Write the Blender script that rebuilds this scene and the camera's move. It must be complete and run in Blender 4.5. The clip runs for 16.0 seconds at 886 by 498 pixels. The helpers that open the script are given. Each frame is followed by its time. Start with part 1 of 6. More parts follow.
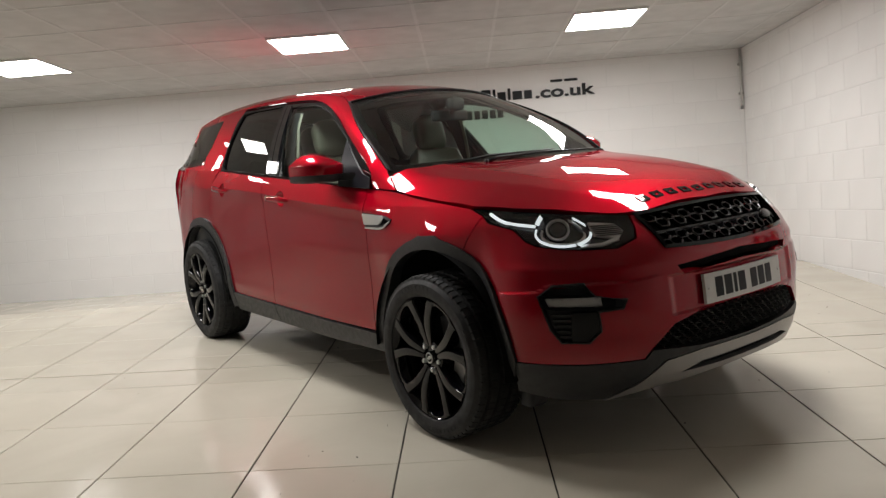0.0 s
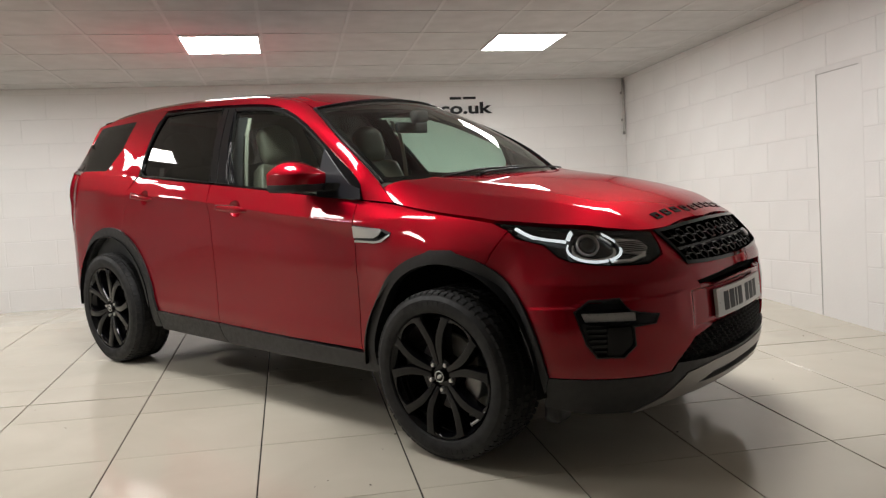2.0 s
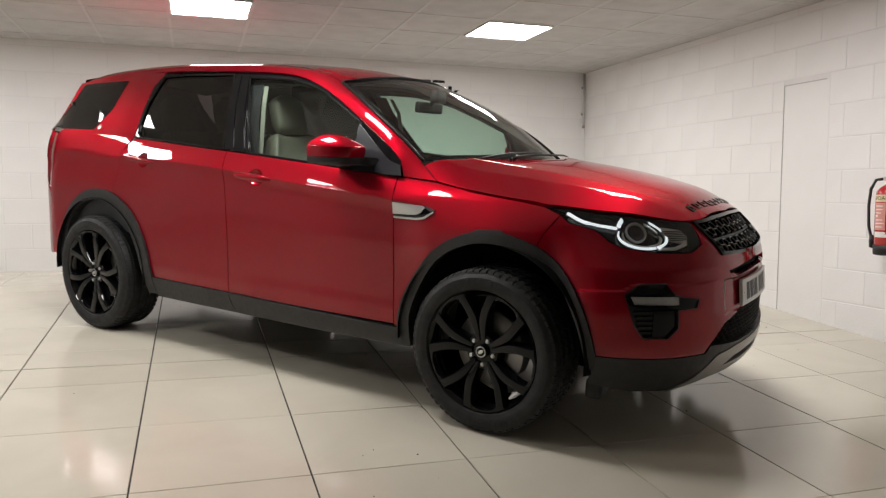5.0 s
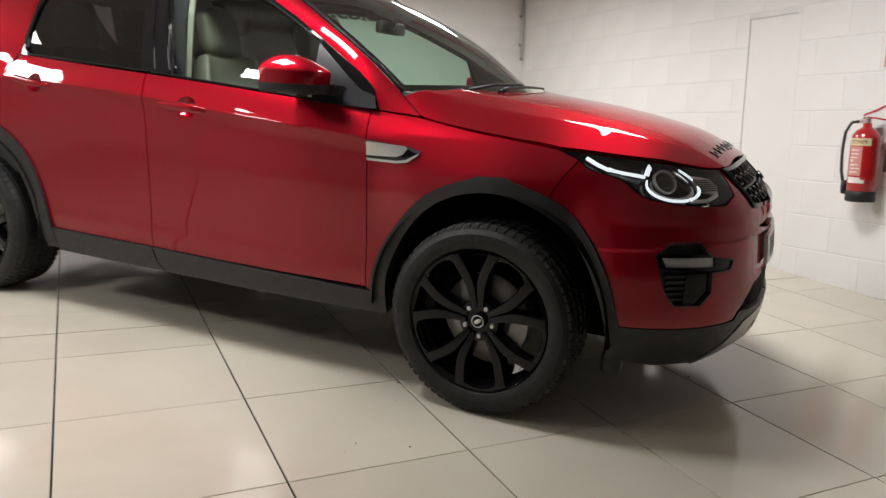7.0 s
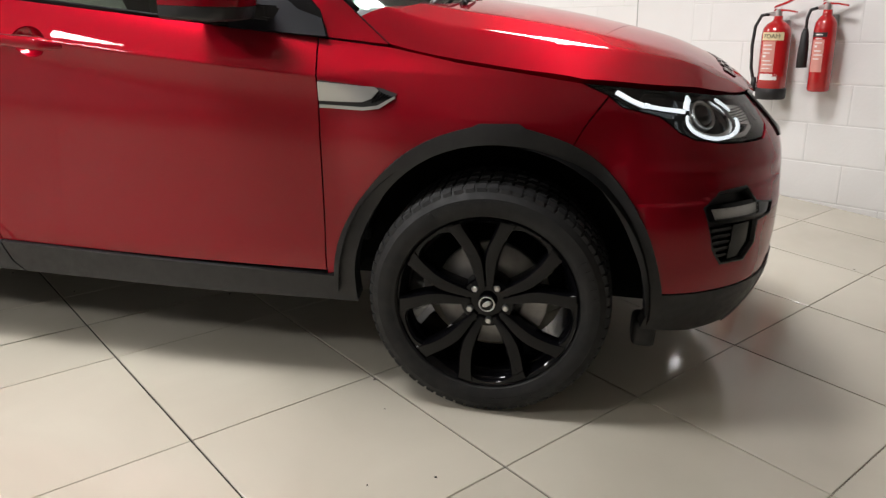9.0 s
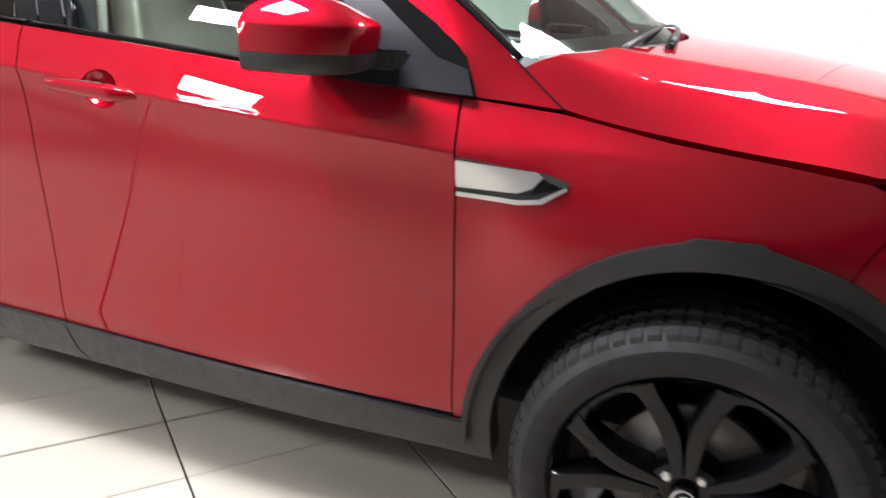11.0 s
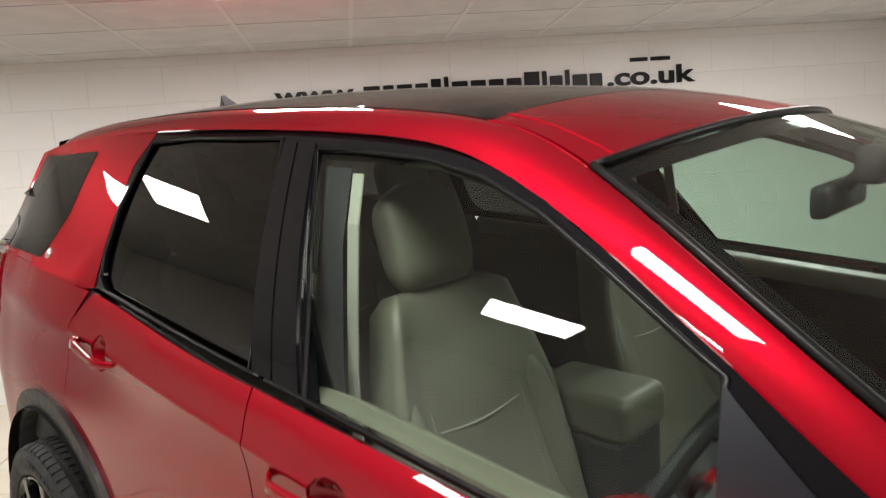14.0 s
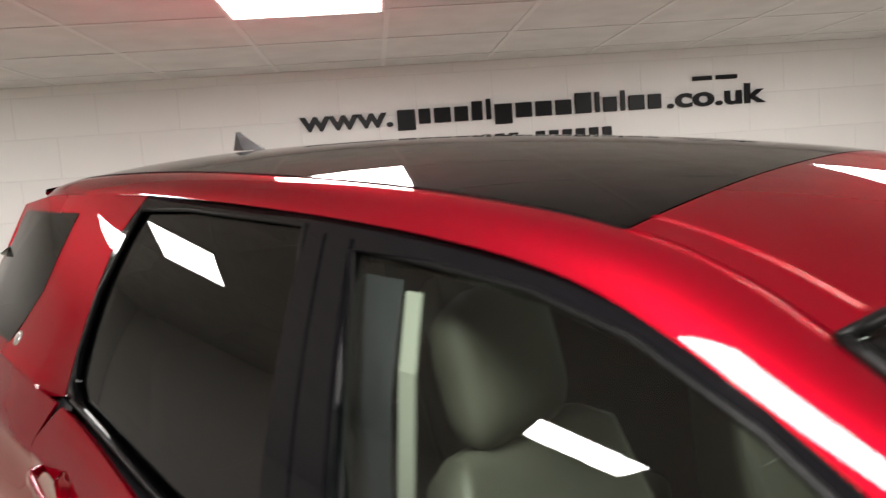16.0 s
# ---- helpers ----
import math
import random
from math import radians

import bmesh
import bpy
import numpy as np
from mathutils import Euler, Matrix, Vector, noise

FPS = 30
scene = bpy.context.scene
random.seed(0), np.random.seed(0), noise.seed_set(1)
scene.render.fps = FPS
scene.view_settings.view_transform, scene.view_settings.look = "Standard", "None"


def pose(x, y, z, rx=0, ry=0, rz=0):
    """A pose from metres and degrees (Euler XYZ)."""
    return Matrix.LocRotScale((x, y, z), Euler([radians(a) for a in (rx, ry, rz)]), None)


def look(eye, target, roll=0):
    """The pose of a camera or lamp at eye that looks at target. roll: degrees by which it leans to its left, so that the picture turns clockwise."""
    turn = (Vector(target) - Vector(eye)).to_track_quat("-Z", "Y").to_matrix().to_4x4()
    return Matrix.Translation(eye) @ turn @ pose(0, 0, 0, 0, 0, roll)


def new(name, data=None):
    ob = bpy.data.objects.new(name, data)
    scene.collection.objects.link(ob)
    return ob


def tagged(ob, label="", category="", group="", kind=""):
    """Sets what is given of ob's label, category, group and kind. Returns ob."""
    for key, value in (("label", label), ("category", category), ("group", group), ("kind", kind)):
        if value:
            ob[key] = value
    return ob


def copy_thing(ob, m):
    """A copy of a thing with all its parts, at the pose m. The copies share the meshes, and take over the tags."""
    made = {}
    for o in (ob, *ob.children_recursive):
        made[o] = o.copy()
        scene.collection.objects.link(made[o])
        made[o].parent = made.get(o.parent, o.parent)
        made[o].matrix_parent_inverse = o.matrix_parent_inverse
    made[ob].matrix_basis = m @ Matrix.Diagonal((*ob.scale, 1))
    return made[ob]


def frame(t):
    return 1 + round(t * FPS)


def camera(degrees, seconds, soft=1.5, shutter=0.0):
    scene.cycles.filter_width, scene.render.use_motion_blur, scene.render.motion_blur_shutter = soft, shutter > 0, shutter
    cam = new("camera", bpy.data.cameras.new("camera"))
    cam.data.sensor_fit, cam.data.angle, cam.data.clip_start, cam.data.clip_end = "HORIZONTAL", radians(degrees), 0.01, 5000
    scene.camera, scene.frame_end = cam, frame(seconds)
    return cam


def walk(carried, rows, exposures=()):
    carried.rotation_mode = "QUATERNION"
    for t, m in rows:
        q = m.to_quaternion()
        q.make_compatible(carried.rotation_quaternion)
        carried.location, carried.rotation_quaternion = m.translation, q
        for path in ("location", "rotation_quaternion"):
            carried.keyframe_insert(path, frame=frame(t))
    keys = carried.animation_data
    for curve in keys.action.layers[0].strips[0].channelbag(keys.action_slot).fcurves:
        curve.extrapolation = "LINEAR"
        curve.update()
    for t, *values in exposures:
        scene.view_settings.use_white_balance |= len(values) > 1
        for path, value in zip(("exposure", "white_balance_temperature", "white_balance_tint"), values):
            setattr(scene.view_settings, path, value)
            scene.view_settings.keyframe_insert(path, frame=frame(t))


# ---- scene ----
cam = camera(61.7, 16.0, 1.3, 0.5)
PATH = [
    (0, (0.338, -4.749, 0.983), (0.271, -2.753, 0.875), -4.3),
    (0.5, (0.124, -4.794, 1.004), (0.165, -2.796, 0.915), -4.8),
    (1, (-0.075, -4.728, 1.002), (0.083, -2.736, 0.912), -4.8),
    (1.5, (-0.23, -4.647, 1.016), (0.049, -2.669, 0.923), -3.9),
    (2, (-0.408, -4.596, 1.025), (-0.011, -2.639, 0.928), -3.2),
    (2.5, (-0.598, -4.582, 1.027), (-0.134, -2.641, 0.91), -2.4),
    (3, (-0.725, -4.551, 1.02), (-0.22, -2.62, 0.893), -1.8),
    (3.5, (-0.848, -4.536, 1.031), (-0.305, -2.616, 0.901), -1.2),
    (4, (-0.972, -4.585, 1.028), (-0.386, -2.678, 0.895), -0.4),
    (4.2, (-0.968, -4.585, 1.02), (-0.382, -2.678, 0.887), -0.2),
    (6.3, (-1.04, -4.193, 1.03), (-0.28, -2.356, 0.804), 0.9),
    (6.5, (-1.036, -4.115, 1.027), (-0.264, -2.287, 0.78), 1.0),
    (7, (-1.115, -3.901, 1.036), (-0.235, -2.134, 0.717), 1.1),
    (7.5, (-1.199, -3.707, 1.058), (-0.148, -2.045, 0.691), -0.0),
    (8, (-1.24, -3.498, 1.071), (-0.087, -1.925, 0.631), -1.7),
    (8.2, (-1.256, -3.412, 1.073), (-0.064, -1.877, 0.605), -1.9),
    (10.3, (-1.022, -2.705, 1.283), (0.224, -1.321, 0.553), 0.3),
    (10.5, (-0.921, -2.67, 1.195), (0.214, -1.14, 0.585), 0.3),
    (11, (-0.856, -2.504, 1.212), (0.092, -0.83, 0.665), -0.3),
    (11.5, (-0.744, -2.356, 1.264), (-0.021, -0.56, 0.763), -2.2),
    (12, (-0.588, -2.225, 1.247), (-0.122, -0.307, 0.924), -2.2),
    (12.5, (-0.507, -2.14, 1.352), (-0.275, -0.176, 1.06), -2.7),
    (13, (-0.515, -2.023, 1.425), (-0.392, -0.043, 1.167), -2.4),
    (13.5, (-0.574, -1.864, 1.528), (-0.406, 0.117, 1.311), -3.2),
    (14, (-0.611, -1.753, 1.617), (-0.378, 0.221, 1.394), -4.1),
    (14.5, (-0.518, -1.58, 1.717), (-0.322, 0.395, 1.472), -4.5),
    (15, (-0.426, -1.431, 1.779), (-0.26, 0.551, 1.571), -4.8),
    (15.5, (-0.457, -1.34, 1.793), (-0.296, 0.644, 1.607), -4.6),
    (16, (-0.633, -1.261, 1.763), (-0.466, 0.722, 1.565), -4.1),
]
walk(cam, [(t, look(eye, target, roll)) for t, eye, target, roll in PATH], [(0.0, 0.1, 6800, 10), (4.2, 0.15, 6800, 10), (8.2, 0.38, 6700, 10), (10.5, 0.95, 6400, 13), (11.2, 1.3, 6200, 15), (12.1, 1.25, 6300, 14), (12.6, 0.8, 6900, 11), (13.5, 0.42, 7000, 10), (16.0, 0.28, 6900, 11)])

# ---- world, lights ----
world = bpy.data.worlds.new("room_dark")
scene.world = world
world.use_nodes = True
world.node_tree.nodes["Background"].inputs[0].default_value = (0.9, 0.93, 1.0, 1)
world.node_tree.nodes["Background"].inputs[1].default_value = 0.02
PANEL_POWER = 36.5

# ---- materials ----


def material(name, color, rough=0.5, metal=0.0, coat=0.0, emit=None, power=0.0, spec=0.5):
    m = bpy.data.materials.new(name)
    m.use_nodes = True
    b = m.node_tree.nodes["Principled BSDF"]
    b.inputs["Base Color"].default_value = (*color, 1)
    b.inputs["Roughness"].default_value = rough
    b.inputs["Metallic"].default_value = metal
    b.inputs["Coat Weight"].default_value = coat
    b.inputs["Coat Roughness"].default_value = 0.02
    b.inputs["Specular IOR Level"].default_value = spec
    if emit:
        b.inputs["Emission Color"].default_value = (*emit, 1)
        b.inputs["Emission Strength"].default_value = power
    return m


def wire(m, a, b):
    m.node_tree.links.new(a, b)


def vary(m, low, high, scale, detail=4.0, bump=0.0, bump_scale=None, rough=None, per_object=0.0, distortion=0.0, placed=False):
    """Colour from a noise between two colours, with a fine bump, roughness from a second noise, tint by object."""
    t = m.node_tree
    b = t.nodes["Principled BSDF"]
    where = t.nodes.new("ShaderNodeNewGeometry").outputs["Position"] if placed else t.nodes.new("ShaderNodeTexCoord").outputs["Object"]
    n = t.nodes.new("ShaderNodeTexNoise")
    n.inputs["Scale"].default_value, n.inputs["Detail"].default_value = scale, detail
    n.inputs["Distortion"].default_value = distortion
    wire(m, where, n.inputs["Vector"])
    r = t.nodes.new("ShaderNodeValToRGB")
    r.color_ramp.elements[0].position, r.color_ramp.elements[1].position = 0.3, 0.72
    r.color_ramp.elements[0].color, r.color_ramp.elements[1].color = (*low, 1), (*high, 1)
    wire(m, n.outputs["Fac"], r.inputs["Fac"])
    out = r.outputs["Color"]
    if per_object:
        oi = t.nodes.new("ShaderNodeObjectInfo")
        mr = t.nodes.new("ShaderNodeMapRange")
        mr.inputs["To Min"].default_value, mr.inputs["To Max"].default_value = 1 - per_object, 1 + per_object
        wire(m, oi.outputs["Random"], mr.inputs["Value"])
        hs = t.nodes.new("ShaderNodeHueSaturation")
        wire(m, mr.outputs["Result"], hs.inputs["Value"])
        wire(m, out, hs.inputs["Color"])
        out = hs.outputs["Color"]
    wire(m, out, b.inputs["Base Color"])
    if rough:
        n2 = t.nodes.new("ShaderNodeTexNoise")
        n2.inputs["Scale"].default_value, n2.inputs["Detail"].default_value = scale * 3.1, 5
        wire(m, where, n2.inputs["Vector"])
        mr2 = t.nodes.new("ShaderNodeMapRange")
        mr2.inputs["From Min"].default_value, mr2.inputs["From Max"].default_value = 0.35, 0.65
        mr2.inputs["To Min"].default_value, mr2.inputs["To Max"].default_value = rough
        wire(m, n2.outputs["Fac"], mr2.inputs["Value"])
        wire(m, mr2.outputs["Result"], b.inputs["Roughness"])
    if bump:
        n3 = t.nodes.new("ShaderNodeTexNoise")
        n3.inputs["Scale"].default_value, n3.inputs["Detail"].default_value = bump_scale or scale * 8, 3
        wire(m, where, n3.inputs["Vector"])
        bp = t.nodes.new("ShaderNodeBump")
        bp.inputs["Strength"].default_value, bp.inputs["Distance"].default_value = 1.0, bump
        wire(m, n3.outputs["Fac"], bp.inputs["Height"])
        wire(m, bp.outputs["Normal"], b.inputs["Normal"])
    return m


def glass(name, tint, gloss=0.0):
    m = bpy.data.materials.new(name)
    m.use_nodes = True
    t = m.node_tree
    t.nodes.remove(t.nodes["Principled BSDF"])
    out = t.nodes["Material Output"]
    tr, gl = t.nodes.new("ShaderNodeBsdfTransparent"), t.nodes.new("ShaderNodeBsdfGlossy")
    tr.inputs["Color"].default_value = (*tint, 1)
    gl.inputs["Roughness"].default_value = gloss
    # both faces of a pane mirror about 7.5 in a hundred, more at a slant, alike from either side
    lw, mx = t.nodes.new("ShaderNodeLayerWeight"), t.nodes.new("ShaderNodeMixShader")
    lw.inputs["Blend"].default_value = 0.5
    pw, ma = t.nodes.new("ShaderNodeMath"), t.nodes.new("ShaderNodeMath")
    pw.operation, ma.operation = "POWER", "MULTIPLY_ADD"
    pw.inputs[1].default_value, ma.inputs[1].default_value, ma.inputs[2].default_value = 5.0, 0.925, 0.075
    wire(m, lw.outputs["Facing"], pw.inputs[0])
    wire(m, pw.outputs[0], ma.inputs[0])
    wire(m, ma.outputs[0], mx.inputs[0])
    wire(m, tr.outputs[0], mx.inputs[1])
    wire(m, gl.outputs[0], mx.inputs[2])
    wire(m, mx.outputs[0], out.inputs["Surface"])
    return m




def car_paint(name, deep, flake):
    """Metallic lacquer: a deep diffuse ground, a rough coloured flake gloss and a clear coat over both."""
    m = bpy.data.materials.new(name)
    m.use_nodes = True
    t = m.node_tree
    t.nodes.remove(t.nodes["Principled BSDF"])
    out = t.nodes["Material Output"]
    co, n, r = t.nodes.new("ShaderNodeTexCoord"), t.nodes.new("ShaderNodeTexNoise"), t.nodes.new("ShaderNodeMapRange")
    n.inputs["Scale"].default_value, n.inputs["Detail"].default_value = 700, 1
    r.inputs["From Min"].default_value, r.inputs["From Max"].default_value = 0.3, 0.7
    r.inputs["To Min"].default_value, r.inputs["To Max"].default_value = 0.47, 0.54
    wire(m, co.outputs["Object"], n.inputs["Vector"])
    wire(m, n.outputs["Fac"], r.inputs["Value"])
    df, fl, cc = t.nodes.new("ShaderNodeBsdfDiffuse"), t.nodes.new("ShaderNodeBsdfGlossy"), t.nodes.new("ShaderNodeBsdfGlossy")
    df.inputs["Color"].default_value, fl.inputs["Color"].default_value = (*deep, 1), (*flake, 1)
    wire(m, r.outputs["Result"], fl.inputs["Roughness"])
    cc.inputs["Roughness"].default_value = 0.006
    a, b, fr = t.nodes.new("ShaderNodeMixShader"), t.nodes.new("ShaderNodeMixShader"), t.nodes.new("ShaderNodeFresnel")
    a.inputs[0].default_value = 0.34
    fr.inputs["IOR"].default_value = 1.55
    wire(m, df.outputs[0], a.inputs[1])
    wire(m, fl.outputs[0], a.inputs[2])
    wire(m, fr.outputs[0], b.inputs[0])
    wire(m, a.outputs[0], b.inputs[1])
    wire(m, cc.outputs[0], b.inputs[2])
    wire(m, b.outputs[0], out.inputs["Surface"])
    return m


M_PAINT = car_paint("red_metallic_paint", (0.115, 0.001, 0.006), (0.62, 0.003, 0.020))
M_SAIL = material("satin_black_plastic", (0.007, 0.008, 0.012), 0.34, spec=0.45)
M_WALL = vary(material("white_wall_paint", (0.72, 0.71, 0.69), 0.55), (0.755, 0.75, 0.74), (0.80, 0.795, 0.785), 2.2, 5, 0.0008, 60, (0.45, 0.65))
# for the unseen south wall: the dimness of that end is put into its colour
M_UNSEENWALL = vary(material("grey_wall_paint", (0.2, 0.2, 0.2), 0.6), (0.06, 0.06, 0.06), (0.085, 0.085, 0.083), 2.2, 5, 0.0008, 60)
M_MORTAR = vary(material("painted_mortar", (0.6, 0.59, 0.57), 0.7), (0.70, 0.695, 0.685), (0.76, 0.755, 0.745), 6, 4, 0.001, 90)
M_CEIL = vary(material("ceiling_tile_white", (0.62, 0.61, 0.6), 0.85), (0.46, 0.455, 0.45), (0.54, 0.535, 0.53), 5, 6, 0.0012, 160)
M_GRID = material("ceiling_grid_white", (0.53, 0.525, 0.52), 0.6)
M_TILE = vary(material("cream_glazed_tile", (0.55, 0.51, 0.43), 0.12), (0.56, 0.52, 0.43), (0.64, 0.60, 0.505), 1.7, 6, 0.0, None, (0.10, 0.17), 0.035, 0.6, True)
M_GROUT = vary(material("dark_grout", (0.02, 0.018, 0.016), 0.9), (0.012, 0.011, 0.01), (0.035, 0.03, 0.026), 9, 4)
M_PANEL = material("light_diffuser", (0.9, 0.9, 0.9), 0.4, emit=(0.985, 0.985, 1.0), power=PANEL_POWER)
M_TRIMWHITE = material("white_light_frame", (0.75, 0.75, 0.74), 0.45)
M_PIPE = vary(material("galvanised_pipe", (0.35, 0.34, 0.33), 0.45, 0.6), (0.28, 0.27, 0.26), (0.42, 0.41, 0.4), 20)
M_CONDUIT = material("pale_painted_conduit", (0.50, 0.495, 0.48), 0.5)
M_EDGE = material("pale_grey_edge", (0.42, 0.415, 0.405), 0.6)
M_BLACKTEXT = material("black_acrylic", (0.006, 0.006, 0.007), 0.4, spec=0.2)
M_GLOSSBLACK = material("gloss_black_paint", (0.004, 0.004, 0.005), 0.05, spec=0.32)
M_PLASTIC = vary(material("grained_black_plastic", (0.013, 0.013, 0.014), 0.5), (0.010, 0.010, 0.011), (0.017, 0.017, 0.018), 14, 4, 0.0002, 900, (0.42, 0.58))
M_MESH = material("gloss_black_grille", (0.010, 0.010, 0.011), 0.12, spec=0.55)
M_RUBBER = vary(material("tyre_rubber", (0.010, 0.010, 0.010), 0.62), (0.006, 0.006, 0.0065), (0.010, 0.010, 0.0105), 9, 5, 0.0004, 300, (0.6, 0.78))
M_SEAL = material("black_rubber_seal", (0.005, 0.005, 0.005), 0.4, spec=0.15)
M_DARK = material("dark_void", (0.006, 0.006, 0.006), 0.9, spec=0.1)
M_SILVER = material("satin_silver", (0.62, 0.62, 0.61), 0.28, 0.85)
M_CHROME = material("chrome", (0.8, 0.8, 0.8), 0.08, 1.0)
M_GREYTRIM = material("satin_grey_bumper_trim", (0.30, 0.29, 0.285), 0.36, 0.6)
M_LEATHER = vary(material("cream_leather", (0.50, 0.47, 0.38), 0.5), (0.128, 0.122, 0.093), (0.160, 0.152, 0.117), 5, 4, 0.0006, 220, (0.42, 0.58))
M_BELT = material("pale_belt_webbing", (0.32, 0.31, 0.26), 0.7)
M_DASH = vary(material("dark_dashboard", (0.02, 0.021, 0.024), 0.6), (0.016, 0.017, 0.02), (0.028, 0.029, 0.032), 12, 4)
M_HEADLINER = material("pale_headliner", (0.30, 0.29, 0.26), 0.9)
M_CARPET = material("dark_carpet", (0.015, 0.015, 0.016), 0.95)
M_GLASS = glass("green_tint_glass", (0.62, 0.765, 0.69))
M_SCREEN = glass("pale_green_screen_glass", (0.63, 0.78, 0.70))
M_PRIVACY = glass("privacy_glass", (0.055, 0.05, 0.05))
M_ROOFGLASS = glass("dark_roof_glass", (0.02, 0.02, 0.022))
M_LENS = glass("clear_lamp_lens", (0.95, 0.95, 0.95))
M_DRL = material("white_running_light", (1, 1, 1), 0.3, emit=(0.80, 0.92, 1.0), power=0.72)
M_REDLAMP = material("red_lamp_lens", (0.5, 0.01, 0.01), 0.1, 0, 1.0, emit=(1, 0.03, 0.02), power=0.25)

# ---- mesh helpers ----


def part(name, bm, mat, parent=None, label="", smooth=True, normals=None):
    me = bpy.data.meshes.new(name)
    bm.normal_update()
    bm.to_mesh(me)
    bm.free()
    me.materials.append(mat)
    for p in me.polygons:
        p.use_smooth = smooth
    if normals:
        me.normals_split_custom_set([normals(me.vertices[l.vertex_index].co, l) for l in me.loops])
    ob = new(name, me)
    if parent:
        ob.parent = parent
    if label:
        ob["label"] = label
    return ob


def box(bm, lo, hi, bevel=0.0, seg=2, m=None):
    r = bmesh.ops.create_cube(bm, size=1)
    vs = r["verts"]
    for v in vs:
        v.co = Vector([lo[i] + (v.co[i] + 0.5) * (hi[i] - lo[i]) for i in range(3)])
    if bevel:
        es = list({e for v in vs for e in v.link_edges})
        rb = bmesh.ops.bevel(bm, geom=es, offset=bevel, segments=seg, affect="EDGES", profile=0.6)
        vs = list({v for f in rb["faces"] for v in f.verts} | {v for v in vs if v.is_valid})
    if m is not None:
        bmesh.ops.transform(bm, matrix=m, verts=[v for v in vs if v.is_valid])
    return vs


def lathe(bm, prof, n=32, m=None, a0=0.0, a1=2 * math.pi):
    """Turns (radius, height) points round the local z axis."""
    full = abs(a1 - a0 - 2 * math.pi) < 1e-6
    k = n if full else n + 1
    rings = []
    for r, h in prof:
        rings.append([bm.verts.new((r * math.cos(a0 + (a1 - a0) * i / n), r * math.sin(a0 + (a1 - a0) * i / n), h)) for i in range(k)])
    for a, b in zip(rings, rings[1:]):
        for i in range(n):
            j = (i + 1) % k
            bm.faces.new((a[i], a[j], b[j], b[i]))
    vs = [v for r in rings for v in r]
    if m is not None:
        bmesh.ops.transform(bm, matrix=m, verts=vs)
    return vs


def tube(bm, pts, rad, n=10, close=False):
    """A round tube along points; rad is a number or a list."""
    pts = [Vector(p) for p in pts]
    rings = []
    up = Vector((0.137, 0.221, 0.966))
    for i, p in enumerate(pts):
        if close:
            d = pts[(i + 1) % len(pts)] - pts[i - 1]
        else:
            d = pts[min(i + 1, len(pts) - 1)] - pts[max(i - 1, 0)]
        d.normalize()
        a = d.cross(up).normalized()
        b = d.cross(a)
        r = rad[i] if isinstance(rad, (list, tuple)) else rad
        rings.append([bm.verts.new(p + r * (a * math.cos(2 * math.pi * k / n) + b * math.sin(2 * math.pi * k / n))) for k in range(n)])
    pairs = list(zip(rings, rings[1:])) + ([(rings[-1], rings[0])] if close else [])
    for a, b in pairs:
        for k in range(n):
            bm.faces.new((a[k], a[(k + 1) % n], b[(k + 1) % n], b[k]))
    if not close:
        bm.faces.new(rings[0][::-1])
        bm.faces.new(rings[-1])


def prism(bm, pts, y0, y1, axis="y", bevel=0.0):
    """A flat outline (two coordinates) pulled out along one axis."""
    def put(a, b, c):
        return {"y": (a, c, b), "x": (c, a, b), "z": (a, b, c)}[axis]
    lo = [bm.verts.new(put(a, b, y0)) for a, b in pts]
    hi = [bm.verts.new(put(a, b, y1)) for a, b in pts]
    f = [bm.faces.new(lo), bm.faces.new(hi[::-1])]
    n = len(pts)
    for i in range(n):
        f.append(bm.faces.new((lo[i], hi[i], hi[(i + 1) % n], lo[(i + 1) % n])))
    bmesh.ops.recalc_face_normals(bm, faces=f)
    if bevel:
        es = list({e for x in f[:2] for e in x.edges})
        bmesh.ops.bevel(bm, geom=es, offset=bevel, segments=2, affect="EDGES", profile=0.6)


def loft(bm, rows, close=False):
    vs = [[bm.verts.new(p) for p in r] for r in rows]
    for a, b in zip(vs, vs[1:]):
        n = len(a)
        for i in range(n if close else n - 1):
            bm.faces.new((a[i], a[(i + 1) % n], b[(i + 1) % n], b[i]))
    return vs


def spline(xs, ys):
    """A natural cubic spline."""
    n = len(xs)
    if n == 2:
        return lambda x: ys[0] + (ys[1] - ys[0]) * (x - xs[0]) / (xs[1] - xs[0])
    h = [xs[i + 1] - xs[i] for i in range(n - 1)]
    A, r = np.eye(n), np.zeros(n)
    for i in range(1, n - 1):
        A[i, i - 1], A[i, i], A[i, i + 1] = h[i - 1], 2 * (h[i - 1] + h[i]), h[i]
        r[i] = 6 * ((ys[i + 1] - ys[i]) / h[i] - (ys[i] - ys[i - 1]) / h[i - 1])
    k = [float(q) for q in np.linalg.solve(A, r)]

    def at(x):
        i = 0
        while i < n - 2 and x > xs[i + 1]:
            i += 1
        a, b = (xs[i + 1] - x) / h[i], (x - xs[i]) / h[i]
        if x < xs[0]:
            return ys[0] + (x - xs[0]) * ((ys[1] - ys[0]) / h[0] - h[0] * (2 * k[0] + k[1]) / 6)
        if x > xs[-1]:
            return ys[-1] + (x - xs[-1]) * ((ys[-1] - ys[-2]) / h[-1] + h[-1] * (k[-2] + 2 * k[-1]) / 6)
        return a * ys[i] + b * ys[i + 1] + ((a ** 3 - a) * k[i] + (b ** 3 - b) * k[i + 1]) * h[i] ** 2 / 6
    return at


